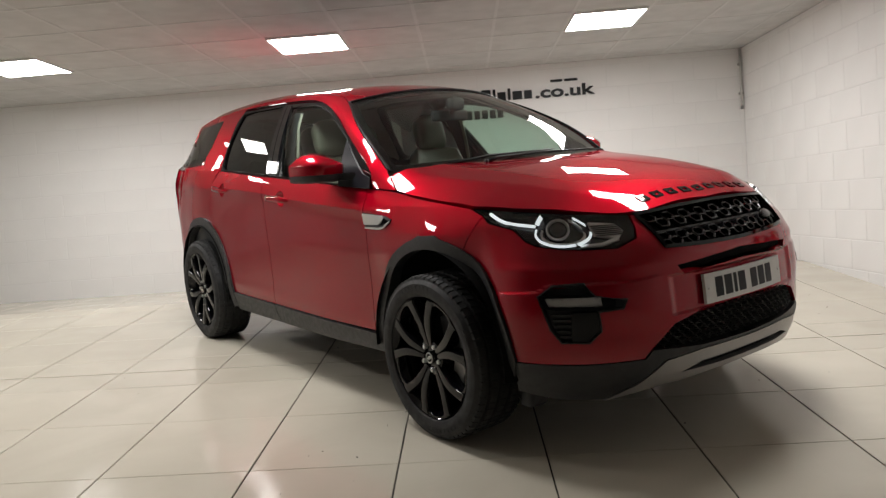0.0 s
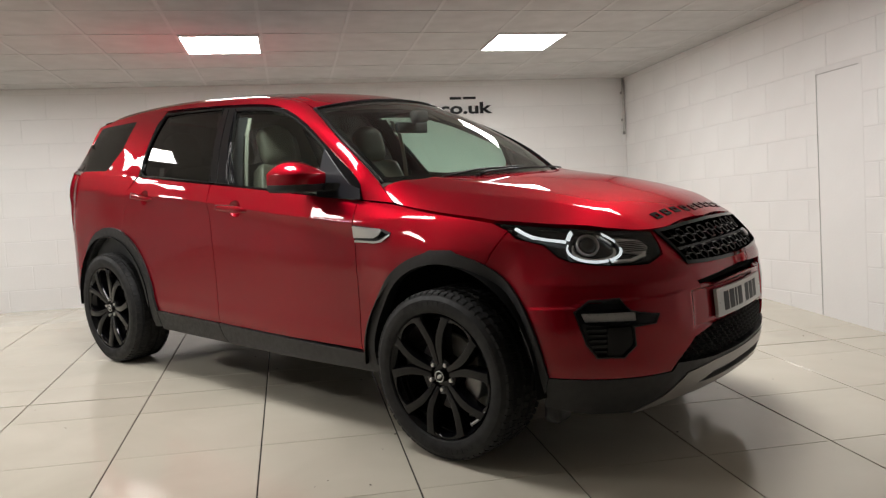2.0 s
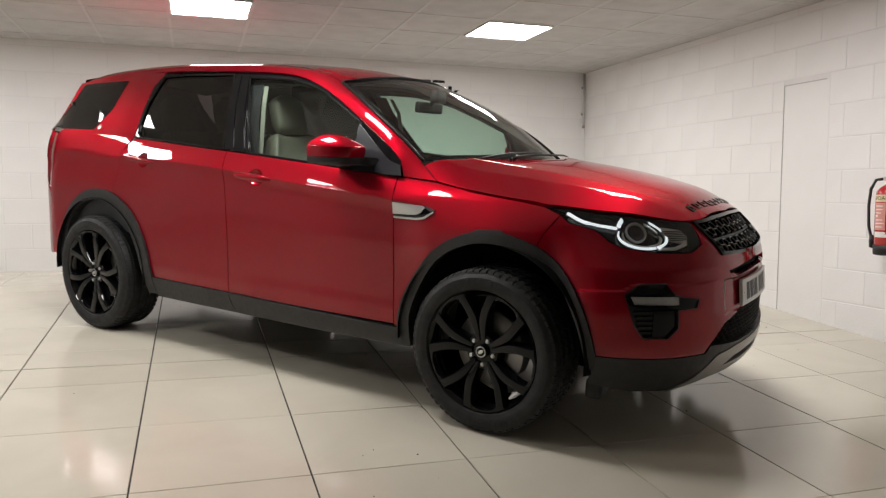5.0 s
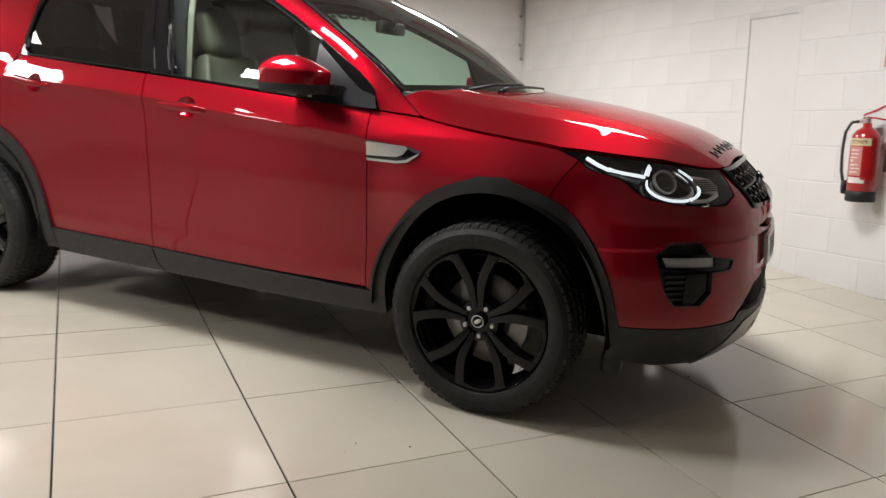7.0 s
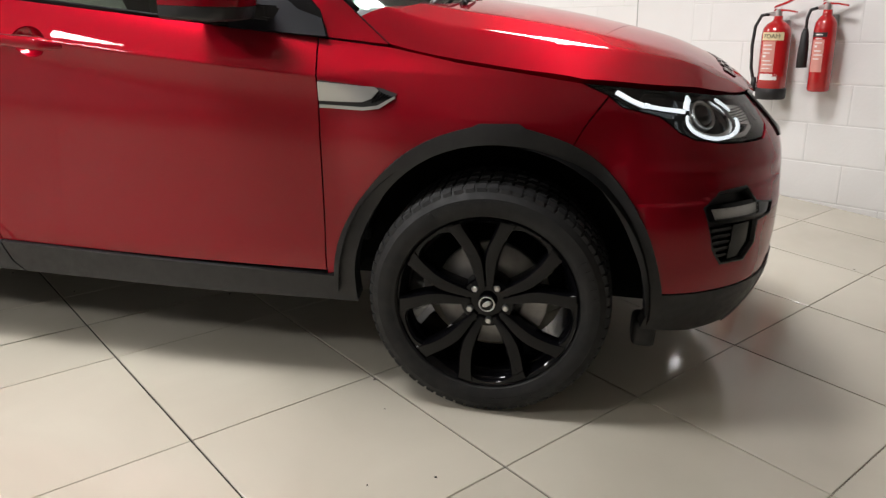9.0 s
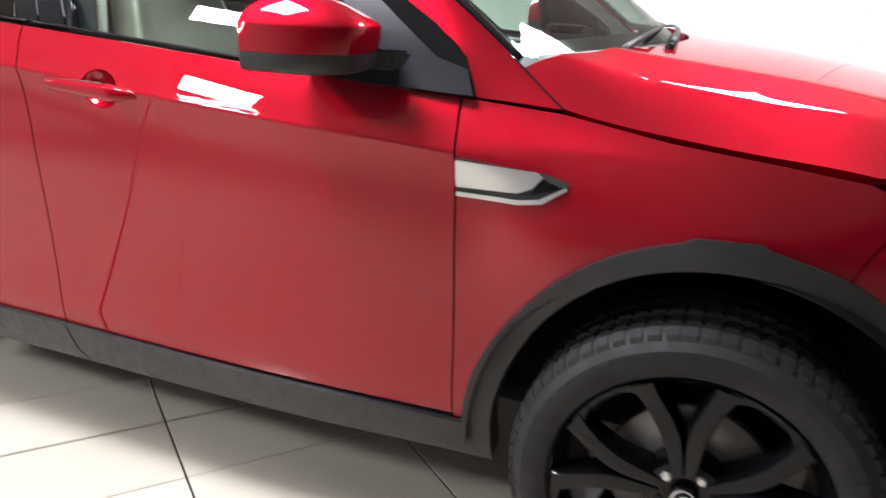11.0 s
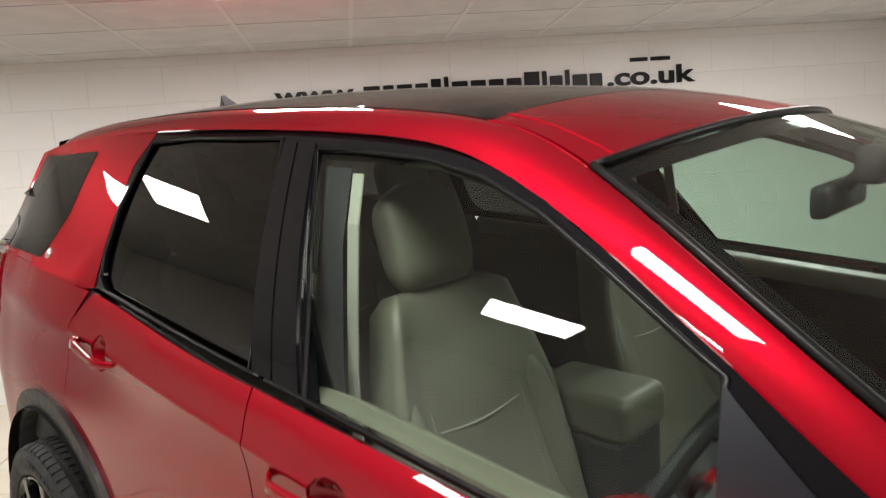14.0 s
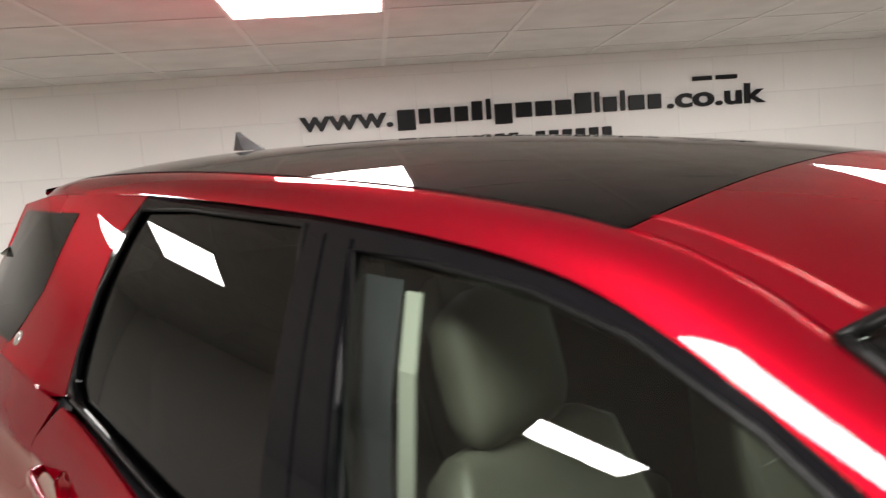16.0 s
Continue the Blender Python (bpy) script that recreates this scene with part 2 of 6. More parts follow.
def line(xs, ys):
    return lambda x: float(np.interp(x, xs, ys))


def inside(p, poly):
    c = False
    for (x1, y1), (x2, y2) in zip(poly, poly[1:] + poly[:1]):
        if (y1 > p[1]) != (y2 > p[1]) and p[0] < (x2 - x1) * (p[1] - y1) / (y2 - y1) + x1:
            c = not c
    return c


def patch(name, poly, f, mat, parent, out, step=0.04, holes=(), lip=0.02, raise_=0.0, label="", normal_f=None):
    """A panel: the outline poly in surface coordinates, cut by a fine net and by its holes, laid on the surface f and
    given a turned-in
    rim of depth lip. out: a point that lies behind the surface, so that normals turn away from it. The last surface, if
    given, is not drawn: only shading normals come from it, tilted to shift mirrored lamps."""
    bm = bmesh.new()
    face = normal_f or f
    bm.faces.new([bm.verts.new((a, b, 0)) for a, b in poly])
    def cut(co, no):
        bmesh.ops.bisect_plane(bm, geom=bm.verts[:] + bm.edges[:] + bm.faces[:], dist=1e-5, plane_co=co, plane_no=no)
    su, sv = step if isinstance(step, tuple) else (step, step)
    for axis, st in ((0, su), (1, sv)):
        lo, hi = min(p[axis] for p in poly), max(p[axis] for p in poly)
        k = math.floor(lo / st) + 1
        while k * st < hi - 1e-4:
            co = [0, 0, 0]
            co[axis] = k * st
            no = [0, 0, 0]
            no[axis] = 1
            cut(co, no)
            k += 1
    for h in holes:
        for (x1, y1), (x2, y2) in zip(h, h[1:] + h[:1]):
            cut((x1, y1, 0), (y2 - y1, x1 - x2, 0))
        bmesh.ops.delete(bm, geom=[q for q in bm.faces if inside(q.calc_center_median(), list(h))], context="FACES")
    bmesh.ops.remove_doubles(bm, verts=bm.verts[:], dist=2e-5)
    table = {}
    out = Vector(out)
    e = 0.0025
    for v in bm.verts:
        a, b = v.co.x, v.co.y
        p = Vector(f(a, b))
        # shading normals come from face, which can differ from the drawn surface
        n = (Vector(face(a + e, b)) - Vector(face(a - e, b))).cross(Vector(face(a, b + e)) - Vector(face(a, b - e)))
        n.normalize()
        if n.dot(p - out) < 0:
            n.negate()
        v.co = p + n * raise_
        table[v.co.to_tuple(5)] = n
    bm.normal_update()
    for q in bm.faces:
        if q.normal.dot(table[q.verts[0].co.to_tuple(5)]) < 0:
            q.normal_flip()
    rim = set()
    if lip:
        edges = [x for x in bm.edges if len(x.link_faces) == 1]
        dup, low = {}, {}
        for x in edges:
            for v in x.verts:
                if v not in dup:
                    n = table[v.co.to_tuple(5)]
                    dup[v] = bm.verts.new(v.co)
                    low[v] = bm.verts.new(v.co - n * lip)
        for x in edges:
            l = x.link_loops[0]
            a, b = l.vert, l.link_loop_next.vert
            bm.faces.new((dup[b], dup[a], low[a], low[b])).material_index = 0
        rim = {v for v in dup.values()} | {v for v in low.values()}
    bm.verts.index_update()
    rim_ids = {v.index for v in rim}
    bm.normal_update()
    me_norm = [None] * len(bm.verts)
    for v in bm.verts:
        me_norm[v.index] = tuple(v.normal) if v.index in rim_ids else tuple(table[v.co.to_tuple(5)])
    return part(name, bm, mat, parent, label, True, lambda co, l: me_norm[l.vertex_index])


# ---- the room ----
XW, YW, ZC = 3.33, 3.175, 2.41
XL, YF = -6.5, -7.5
FOLD = 1.95


def floor_z(x, y):
    return 0.139 + 0.0777 * min(y, FOLD) - 0.004 * x


def wall_with_blocks(name, label, origin, along, length, z0, z1, inward, near, joint=0.0045, proud=0.0016, skip=None):
    """A blockwork wall: a mortar core, and blocks of 440 x 215 mm in stretcher bond, proud of it by 3 mm."""
    o, d, n = Vector(origin), Vector(along), Vector(inward)
    bm = bmesh.new()
    c = [o, o + d * length, o + d * length - n * 0.2, o - n * 0.2]
    lo, hi = [bm.verts.new((p.x, p.y, z0)) for p in c], [bm.verts.new((p.x, p.y, z1)) for p in c]
    bm.faces.new(lo[::-1]), bm.faces.new(hi)
    for i in range(4):
        bm.faces.new((lo[i], lo[(i + 1) % 4], hi[(i + 1) % 4], hi[i]))
    bmesh.ops.recalc_face_normals(bm, faces=bm.faces[:])
    wall = part(name, bm, M_MORTAR, None, "", False)
    tagged(wall, label, "wall", kind="structure")
    rest, count = bmesh.new(), 0
    shared = {}
    course, pitch = 0.232, 0.455
    r = 0
    z = 0.042
    while z - course > z0:
        z -= course
        r += 1
    r0 = r % 2
    k = 0
    while z < z1 - 0.01:
        a = -0.5 * pitch if (k + r0) % 2 else 0.0
        while a < length:
            s, e2 = max(a, 0), min(a + pitch, length)
            zz0, zz1 = max(z, z0), min(z + course, z1)
            for s, e2 in (skip(s, e2, zz0) if skip else ((s, e2),)):
                if e2 - s < 0.03 or zz1 - zz0 < 0.03:
                    continue
                w, h = e2 - s - joint, zz1 - zz0 - joint
                mid = o + d * (s + e2) / 2
                pos = Vector((mid.x, mid.y, (zz0 + zz1) / 2))
                is_near = near(pos) and count < 300
                key = (round(w, 3), round(h, 3))
                if is_near:
                    if key not in shared:
                        b2 = bmesh.new()
                        block_mesh(b2, w, h, d, n, Vector((0, 0, 0)), proud)
                        me = bpy.data.meshes.new("block")
                        b2.to_mesh(me)
                        b2.free()
                        me.materials.append(M_WALL)
                        shared[key] = me
                    ob = new("block", shared[key])
                    ob.location = pos
                    ob.parent = wall
                    count += 1
                else:
                    block_mesh(rest, w, h, d, n, pos, proud)
            a += pitch
        z += course
        k += 1
    if rest.verts:
        ob = part("far_blocks", rest, M_WALL, wall, "", False)
        tagged(ob, kind="stuff")
    else:
        rest.free()
    return wall


def block_mesh(bm, w, h, d, n, pos, t):
    b = 0.0033
    rings = []
    for x, z, y in ((w / 2, h / 2, -0.01), (w / 2, h / 2, t * 0.3), (w / 2 - b, h / 2 - b, t)):
        rings.append([bm.verts.new(pos + d * (sx * x) + Vector((0, 0, sz * z)) + n * y) for sx, sz in ((-1, -1), (1, -1), (1, 1), (-1, 1))])
    fs = [bm.faces.new(rings[2])]
    for a, c in zip(rings, rings[1:]):
        for i in range(4):
            fs.append(bm.faces.new((a[i], a[(i + 1) % 4], c[(i + 1) % 4], c[i])))
    for f in fs:
        f.normal_update()
        if f.normal.dot(n) < -0.01:
            f.normal_flip()


def plain_wall(name, label, lo, hi, mat=None):
    bm = bmesh.new()
    box(bm, lo, hi)
    return tagged(part(name, bm, mat or M_WALL, None, "", False), label, "wall", kind="structure")


# floor: a dark grout bed on the slope, with tiles proud of it
bm = bmesh.new()
rows = []
for y in (YF - 0.2, FOLD, YW + 0.2):
    rows.append([(x, y, floor_z(x, y) - 0.006) for x in (XL - 0.2, XW + 0.2)])
loft(bm, rows)
bmesh.ops.recalc_face_normals(bm, faces=bm.faces[:])
floor = tagged(part("floor", bm, M_GROUT, None, "", False), "cream glazed tile floor with dark grout joints", "floor", kind="structure")
# joints across: place at x = 0, slant along x, width; the wide one is the movement joint beside the car
ROWS = [(-1.875 - 0.6 * j, -0.02, 0.0034) for j in range(9, -1, -1)] + [(-1.27, -0.031, 0.0034), (-0.677, -0.035, 0.003), (-0.385, -0.045, 0.011), (-0.09, -0.042, 0.0034), (0.50, -0.04, 0.0034), (1.09, -0.03, 0.0034), (1.68, -0.01, 0.0034), (FOLD, 0.0, 0.003), (2.28, 0.0, 0.0034), (2.87, 0.0, 0.0034), (YW, 0.0, 0.003)]
COLS = [-6.73 + 0.611 * i for i in range(8)] + [-1.84, -1.222, -0.598, 0.004, 0.588, 1.175, 1.748, 2.33, 2.90, XW]
COL_JOINT = 0.0064


def tile_mesh(c, base):
    """A tile with a worn edge over its four corners c, in coordinates from base."""
    b = bmesh.new()
    mid = sum(c, Vector()) / 4
    rings = []
    for z, inset in ((-0.008, 0), (-0.0012, 0), (0, 0.0015)):
        rings.append([b.verts.new(p + (mid - p).normalized() * inset * 1.4 + Vector((0, 0, z)) - base) for p in c])
    b.faces.new(rings[2])
    for a, q in zip(rings, rings[1:]):
        for i in range(4):
            b.faces.new((a[i], a[(i + 1) % 4], q[(i + 1) % 4], q[i]))
    return b


# ceiling with its grid in one mesh, and the light panels
CGX, CGY, CP = -1.14, 1.09, 0.605
bm = bmesh.new()
box(bm, (XL - 0.2, YF - 0.2, ZC + 0.008), (XW + 0.2, YW + 0.2, ZC + 0.12))
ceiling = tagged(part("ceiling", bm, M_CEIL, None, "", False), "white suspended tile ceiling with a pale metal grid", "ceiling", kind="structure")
LIGHTS = [(x, y) for x in (-3.56, -1.14, 1.275) for y in (CGY, CGY - 4 * CP)]
bm = bmesh.new()
i0, i1 = math.floor((XL - CGX) / CP), math.ceil((XW - CGX) / CP)
j0, j1 = math.floor((YF - CGY) / CP), math.ceil((YW - CGY) / CP)
for i in range(i0, i1 + 1):
    x = CGX + CP * i
    if XL < x < XW:
        box(bm, (x - 0.012, YF, ZC + 0.0055), (x + 0.012, YW, ZC + 0.0095))
for j in range(j0, j1 + 1):
    y = CGY + CP * j
    if YF < y < YW:
        box(bm, (XL, y - 0.012, ZC + 0.005), (XW, y + 0.012, ZC + 0.009))
part("ceiling_grid", bm, M_GRID, ceiling, "pale metal ceiling grid", False)


def light_panel():
    root = tagged(new("ceiling_light"), "square white LED ceiling light panel, switched on", "ceiling light", "ceiling lights")
    bm = bmesh.new()
    w = CP - 0.024
    for a, b in (((0, 0), (w, 0.014)), ((0, w - 0.014), (w, w)), ((0, 0.014), (0.014, w - 0.014)), ((w - 0.014, 0.014), (w, w - 0.014))):
        box(bm, (a[0], a[1], -0.008), (b[0], b[1], 0.006), 0.002, 1)
    part("frame", bm, M_TRIMWHITE, root, "white aluminium frame", False)
    bm = bmesh.new()
    box(bm, (0.0145, 0.0145, -0.004), (w - 0.0145, w - 0.0145, 0.004))
    diffuser = part("diffuser", bm, M_TRIMWHITE, root, "glowing white diffuser", False)
    diffuser.data.materials.append(M_PANEL)
    for p in diffuser.data.polygons:
        p.material_index = 1 if p.normal.z < -0.5 else 0
    return root


panel = light_panel()
panel.matrix_basis = pose(LIGHTS[0][0] + 0.012, LIGHTS[0][1] + 0.012, ZC)
for x, y in LIGHTS[1:]:
    copy_thing(panel, pose(x + 0.012, y + 0.012, ZC))

# ---- the car ----
car = tagged(new("car"), "red metallic five-door off-road car parked on the tiles", "car")
car.matrix_basis = Matrix(((0.62513, 0.78051, 0.00376, -0.0107), (-0.77799, 0.62348, -0.07749, 0.0014), (-0.06283, 0.04551, 0.99699, 0.1391), (0, 0, 0, 1)))

# lower body: the outline in plan at several heights, as splines
ZR = [0.18, 0.30, 0.40, 0.52, 0.65, 0.80, 0.93, 1.00, 1.06, 1.14, 1.22]
crease_z = spline([-2.2, -1.3, -0.9, -0.2, 0.12, 0.88, 1.6, 2.3], [1.09, 1.075, 1.065, 1.035, 1.008, 0.955, 0.905, 0.87])


def crease_lift(x, z):
    """How far the side profile is raised with the crease; the sill keeps its height."""
    return (crease_z(x) - 1.0) * max(0, min(1, (z - 0.42) / 0.36))


flank = spline([-0.82, -0.70, -0.60, -0.54, -0.46, -0.38, -0.30, -0.235, -0.20, -0.165, -0.11, -0.06, -0.03, 0.0, 0.05, 0.30], [0.82, 0.861, 0.8745, 0.8768, 0.8762, 0.8757, 0.8766, 0.8785, 0.8793, 0.8792, 0.8780, 0.8782, 0.8808, 0.885, 0.893, 0.93])


def side_w(q, k=0.0008):
    """Half width at height q, where the shoulder crease is at 1: the shoulder above and the flank below meet in a small radius."""
    c = q - 1.0
    a, b = 0.8855 - 0.33 * c - 0.6 * c * abs(c), flank(c)
    m = min(a, b)
    return m - k * math.log(math.exp(-(a - m) / k) + math.exp(-(b - m) / k))


wide = spline([-2.0, -1.7, -1.37, -1.0, -0.6, 0.0, 0.5, 0.87, 1.06, 1.37, 1.6], [0.925, 0.962, 0.98, 0.985, 0.992, 1.0, 0.998, 0.978, 0.972, 0.972, 0.952])
US = [-2.92, -2.52, -2.22]
SX = [-2.0, -1.7, -1.37, -1.0, -0.6, -0.2, 0.12, 0.5, 0.88, 1.1, 1.37, 1.6]
UF = [1.85, 2.10, 2.27, 2.45, 2.66, 2.88]
FRONT = [  # height, y at x = 1.85, corner (x, y), then x at y = 0.585, 0.42, 0.22, 0
    (0.18, 0.76, 1.99, 0.66, 2.05, 2.12, 2.165, 2.175),
    (0.30, 0.808, 2.045, 0.69, 2.13, 2.20, 2.245, 2.255),
    (0.40, 0.846, 2.075, 0.71, 2.168, 2.232, 2.268, 2.278),
    (0.52, 0.850, 2.08, 0.715, 2.172, 2.238, 2.272, 2.283),
    (0.65, 0.838, 2.068, 0.715, 2.164, 2.230, 2.262, 2.272),
    (0.80, 0.800, 2.02, 0.69, 2.115, 2.196, 2.232, 2.245),
    (0.93, 0.732, 1.945, 0.648, 2.00, 2.078, 2.118, 2.130),
    (1.00, 0.69, 1.89, 0.62, 1.93, 2.00, 2.045, 2.06),
    (1.06, 0.65, 1.83, 0.59, 1.87, 1.94, 1.985, 2.0),
    (1.14, 0.60, 1.75, 0.55, 1.79, 1.86, 1.905, 1.92),
    (1.22, 0.55, 1.67, 0.51, 1.71, 1.78, 1.825, 1.84),
]
belt = line([-2.3, -1.1, -0.14, 0.85, 1.0], [1.225, 1.180, 1.128, 1.058, 1.046])
XROWS, YROWS = [], []
for z, fr in zip(ZR, FRONT):
    xs, ys = [], []
    lean = 0.0 if z < 0.9 else (z - 0.9) * 0.35
    for x, y in ((-2.30 + lean, 0), (-2.28 + lean, -0.42), (-2.17 + lean, -0.70)):
        xs.append(x), ys.append(y * min(1, side_w(z) / 0.86))
    for x in SX:
        xs.append(x), ys.append(-side_w(z - crease_lift(x, z)) * wide(x))
    fx = [1.85, fr[2], fr[4], fr[5], fr[6], fr[7]]
    fy = [-fr[1], -fr[3], -0.585, -0.42, -0.22, 0]
    xs += fx + fx[-2::-1]
    ys += fy + [-q for q in fy[-2::-1]]
    us = US + SX + UF + [2 * UF[-1] - q for q in UF[-2::-1]]
    XROWS.append(spline(us, xs)), YROWS.append(spline(us, ys))


def body_base(u, z):
    """The right side and nose of the body: u runs along the side as x up to 1.85, then round the nose, whose middle is at 2.88."""
    i = 0
    while i < len(ZR) - 2 and z > ZR[i + 1]:
        i += 1
    t = (z - ZR[i]) / (ZR[i + 1] - ZR[i])
    k = [max(0, i - 1), i, i + 1, min(len(ZR) - 1, i + 2)]
    res = []
    for rowset in (XROWS, YROWS):
        p = [rowset[q](u) for q in k]
        d1 = (p[2] - p[0]) / (ZR[k[2]] - ZR[k[0]])
        d2 = (p[3] - p[1]) / (ZR[k[3]] - ZR[k[1]])
        h = ZR[i + 1] - ZR[i]
        res.append((2 * t ** 3 - 3 * t * t + 1) * p[1] + (t ** 3 - 2 * t * t + t) * h * d1 + (3 * t * t - 2 * t ** 3) * p[2] + (t ** 3 - t * t) * h * d2)
    x, y = res
    if -2.0 < u < 1.75:
        k = min(1, (u + 2.0) / 0.3, (1.75 - u) / 0.3)
        k = k * k * (3 - 2 * k)
        y += k * (-side_w(z - crease_lift(u, z), 0.0008 + 0.0075 * max(0, min(1, (u - 0.84) / 0.25))) * wide(u) - y)
        x += k * (u - x)
        r = min(1, max(0, (-0.35 - u) / 0.8)) * min(1, max(0, (z - 0.80) / 0.35))
        y *= 1 - 0.052 * r * r * (3 - 2 * r)
        r = min(1, max(0, (u - 0.72) / 0.32)) * min(1, max(0, (z - crease_z(u)) / 0.09))
        y *= 1 - 0.031 * r * r * (3 - 2 * r)
    if -1.2 < u < 0.9:  # the shoulder rolls in to the glass
        fade = min(1, (u + 1.2) / 0.15, (0.9 - u) / 0.1)
        e = z - belt(u) + 0.042
        if e > 0:
            y += 3.0 * e * e * fade
        # a fine ridge runs along the shoulder crease
        y -= 0.0011 * fade * math.exp(-((z - crease_lift(u, z) - 1.005) / 0.006) ** 2)
    if -2.1 < u < 1.7:  # the lower door swell
        fade = min(1, (u + 2.1) / 0.3, (1.7 - u) / 0.5)
        y -= fade * 0.004 * math.exp(-((z - 0.43) / 0.05) ** 2)
    v = min(u, 2 * UF[-1] - u)
    if 1.72 < v < 2.47 and z < 0.82:  # a soft ledge below the headlamps
        d = 0.006 * math.exp(-((z - 0.752) / 0.022) ** 2) * min(1, (v - 1.72) / 0.15, (2.47 - v) / 0.1)
        h = math.hypot(x - 1.45, y)
        x, y = x + d * (x - 1.45) / h, y + d * y / h
    return (x, y, z)


ledge_z = line([1.72, 1.945, 1.99, 2.30, 2.46], [0.660, 0.677, 0.703, 0.700, 0.715])


def smooth(k):
    k = max(0.0, min(1.0, k))
    return k * k * (3 - 2 * k)


def bumper_relief(v, z):
    """How far the bumper stands out: a narrow ledge from the wheel arch over the fog lamp, and a sunk field round the number plate."""
    up = ledge_z(v)
    d = 0.0055 * smooth((up + 0.004 - z) / 0.009) * smooth((z - up + 0.20) / 0.14) * smooth((v - 1.74) / 0.05) * smooth((2.44 - v) / 0.08)
    return d - 0.011 * smooth((v - 2.445) / 0.03) * smooth((z - 0.55) / 0.015) * smooth((0.705 - z) / 0.012)


def wing_roll(z):
    """How far the wing stands out at height z from its upper seam: it rolls over from upright to a slope of 23 degrees."""
    lean, lean_top = 0.28, 0.43
    if z > 0.91:
        return (0.985 - z) * (lean_top + lean + (lean_top - lean) * (z - 0.91) / 0.075) / 2
    k = (max(z, 0.78) - 0.78) / 0.13
    return 0.075 * (lean + lean_top) / 2 + 0.13 * lean * (1 - k * k) / 2


def body(u, z):
    """The body with the rounded shoulders of its front wings."""
    x, y, z = body_base(u, z)
    if 0.90 < u < 1.74 and 0.58 < z < 0.985:
        w = max(0, min(1, (u - 0.90) / 0.2, (1.74 - u) / 0.2))
        w = w * w * (3 - 2 * w)
        top = -body_base(u, 0.985)[1]
        if z > 0.78:
            full = top + wing_roll(z)
        else:
            k = (z - 0.58) / 0.2
            full = -y + (top + wing_roll(0.78) + body_base(u, 0.78)[1]) * k * k * (3 - 2 * k)
        y = -(-y + (full + y) * w)
        y -= 0.019 * math.exp(-((u - 1.42) / 0.19) ** 2) * w * max(0, min(1, (z - 0.60) / 0.25, (0.985 - z) / 0.12))
    v = min(u, 2 * UF[-1] - u)
    if v > 1.74 and 0.45 < z < 0.74:
        d, h = bumper_relief(v, z), math.hypot(x - 1.45, y)
        x, y = x + d * (x - 1.45) / h, y + d * y / h
    return (x, y, z)


def mirrored(f):
    return lambda a, b: (f(a, b)[0], -f(a, b)[1], f(a, b)[2])


def arc(cx, cz, r, a0, a1, n):
    return [(cx + r * math.cos(radians(a0 + (a1 - a0) * i / n)), cz + r * math.sin(radians(a0 + (a1 - a0) * i / n))) for i in range(n + 1)]


FAX, RAX, AXZ, R_ARCH = 1.376, -1.376, 0.36, 0.455
G = 0.0022
door_r = line([0.2, 0.385, 0.9, 1.13, 1.5], [-0.205, -0.201, -0.222, -0.244, -0.3])
SILL = 0.386
wing_x = line([0.3, 0.94, 1.06], [0.886, 0.868, 0.858])
seam_z = line([0.85, 1.06, 1.256, 1.435, 1.587], [1.058, 1.042, 1.011, 0.993, 0.982])
FRONT_DOOR = [(door_r(SILL) + G, SILL), (wing_x(SILL) - G, SILL), (wing_x(0.7) - G, 0.7), (wing_x(0.94) - G, 0.94), (wing_x(1.05) - G, belt(0.856)), (0.5, belt(0.5)), (0.1, belt(0.1)), (door_r(1.13) + G, belt(-0.244)), (door_r(0.9) + G, 0.9), (door_r(0.6) + G, 0.6)]
REAR_DOOR = [(door_r(SILL) - G, SILL), (door_r(0.6) - G, 0.6), (door_r(0.9) - G, 0.9), (door_r(1.13) - G, belt(-0.244)), (-0.7, belt(-0.7)), (-1.10, belt(-1.10)), (-1.19, 1.10), (-1.20, 0.99)] + [p for p in arc(RAX, AXZ, R_ARCH + 0.004, 72, 3, 12)]
WING = [(wing_x(SILL) + G, 0.375)] + arc(FAX, AXZ, R_ARCH, 177, 66.5, 24) + [(1.5975, 0.86), (1.6515, 0.9455), (1.584, 0.973), (1.435, seam_z(1.435) - G), (1.256, seam_z(1.256) - G), (1.06, seam_z(1.06) - G), (0.95, 1.049), (wing_x(1.05) + G, belt(0.86)), (wing_x(0.94) + G, 0.94), (wing_x(0.7) + G, 0.7)]
QUARTER = [(-1.19 - G, 1.10), (-1.13, belt(-1.13)), (-1.6, belt(-1.6)), (-2.1, 1.225), (-2.9, 1.225), (-2.9, 0.42), (-2.0, 0.40)] + arc(RAX, AXZ, R_ARCH, 172, 72, 18) + [(-1.20 - G, 0.99)]
HEADLAMP = [(1.588, 0.975), (1.72, 0.964), (1.90, 0.953), (2.10, 0.944), (2.27, 0.938), (2.425, 0.926), (2.41, 0.882), (2.384, 0.847), (2.298, 0.819), (2.15, 0.820), (2.05, 0.824), (1.92, 0.838), (1.862, 0.855), (1.79, 0.897), (1.69, 0.920), (1.655, 0.945)]
NOSE = 2 * 2.88


def mirror_u(poly):
    return [(NOSE - u, z) for u, z in poly][::-1]


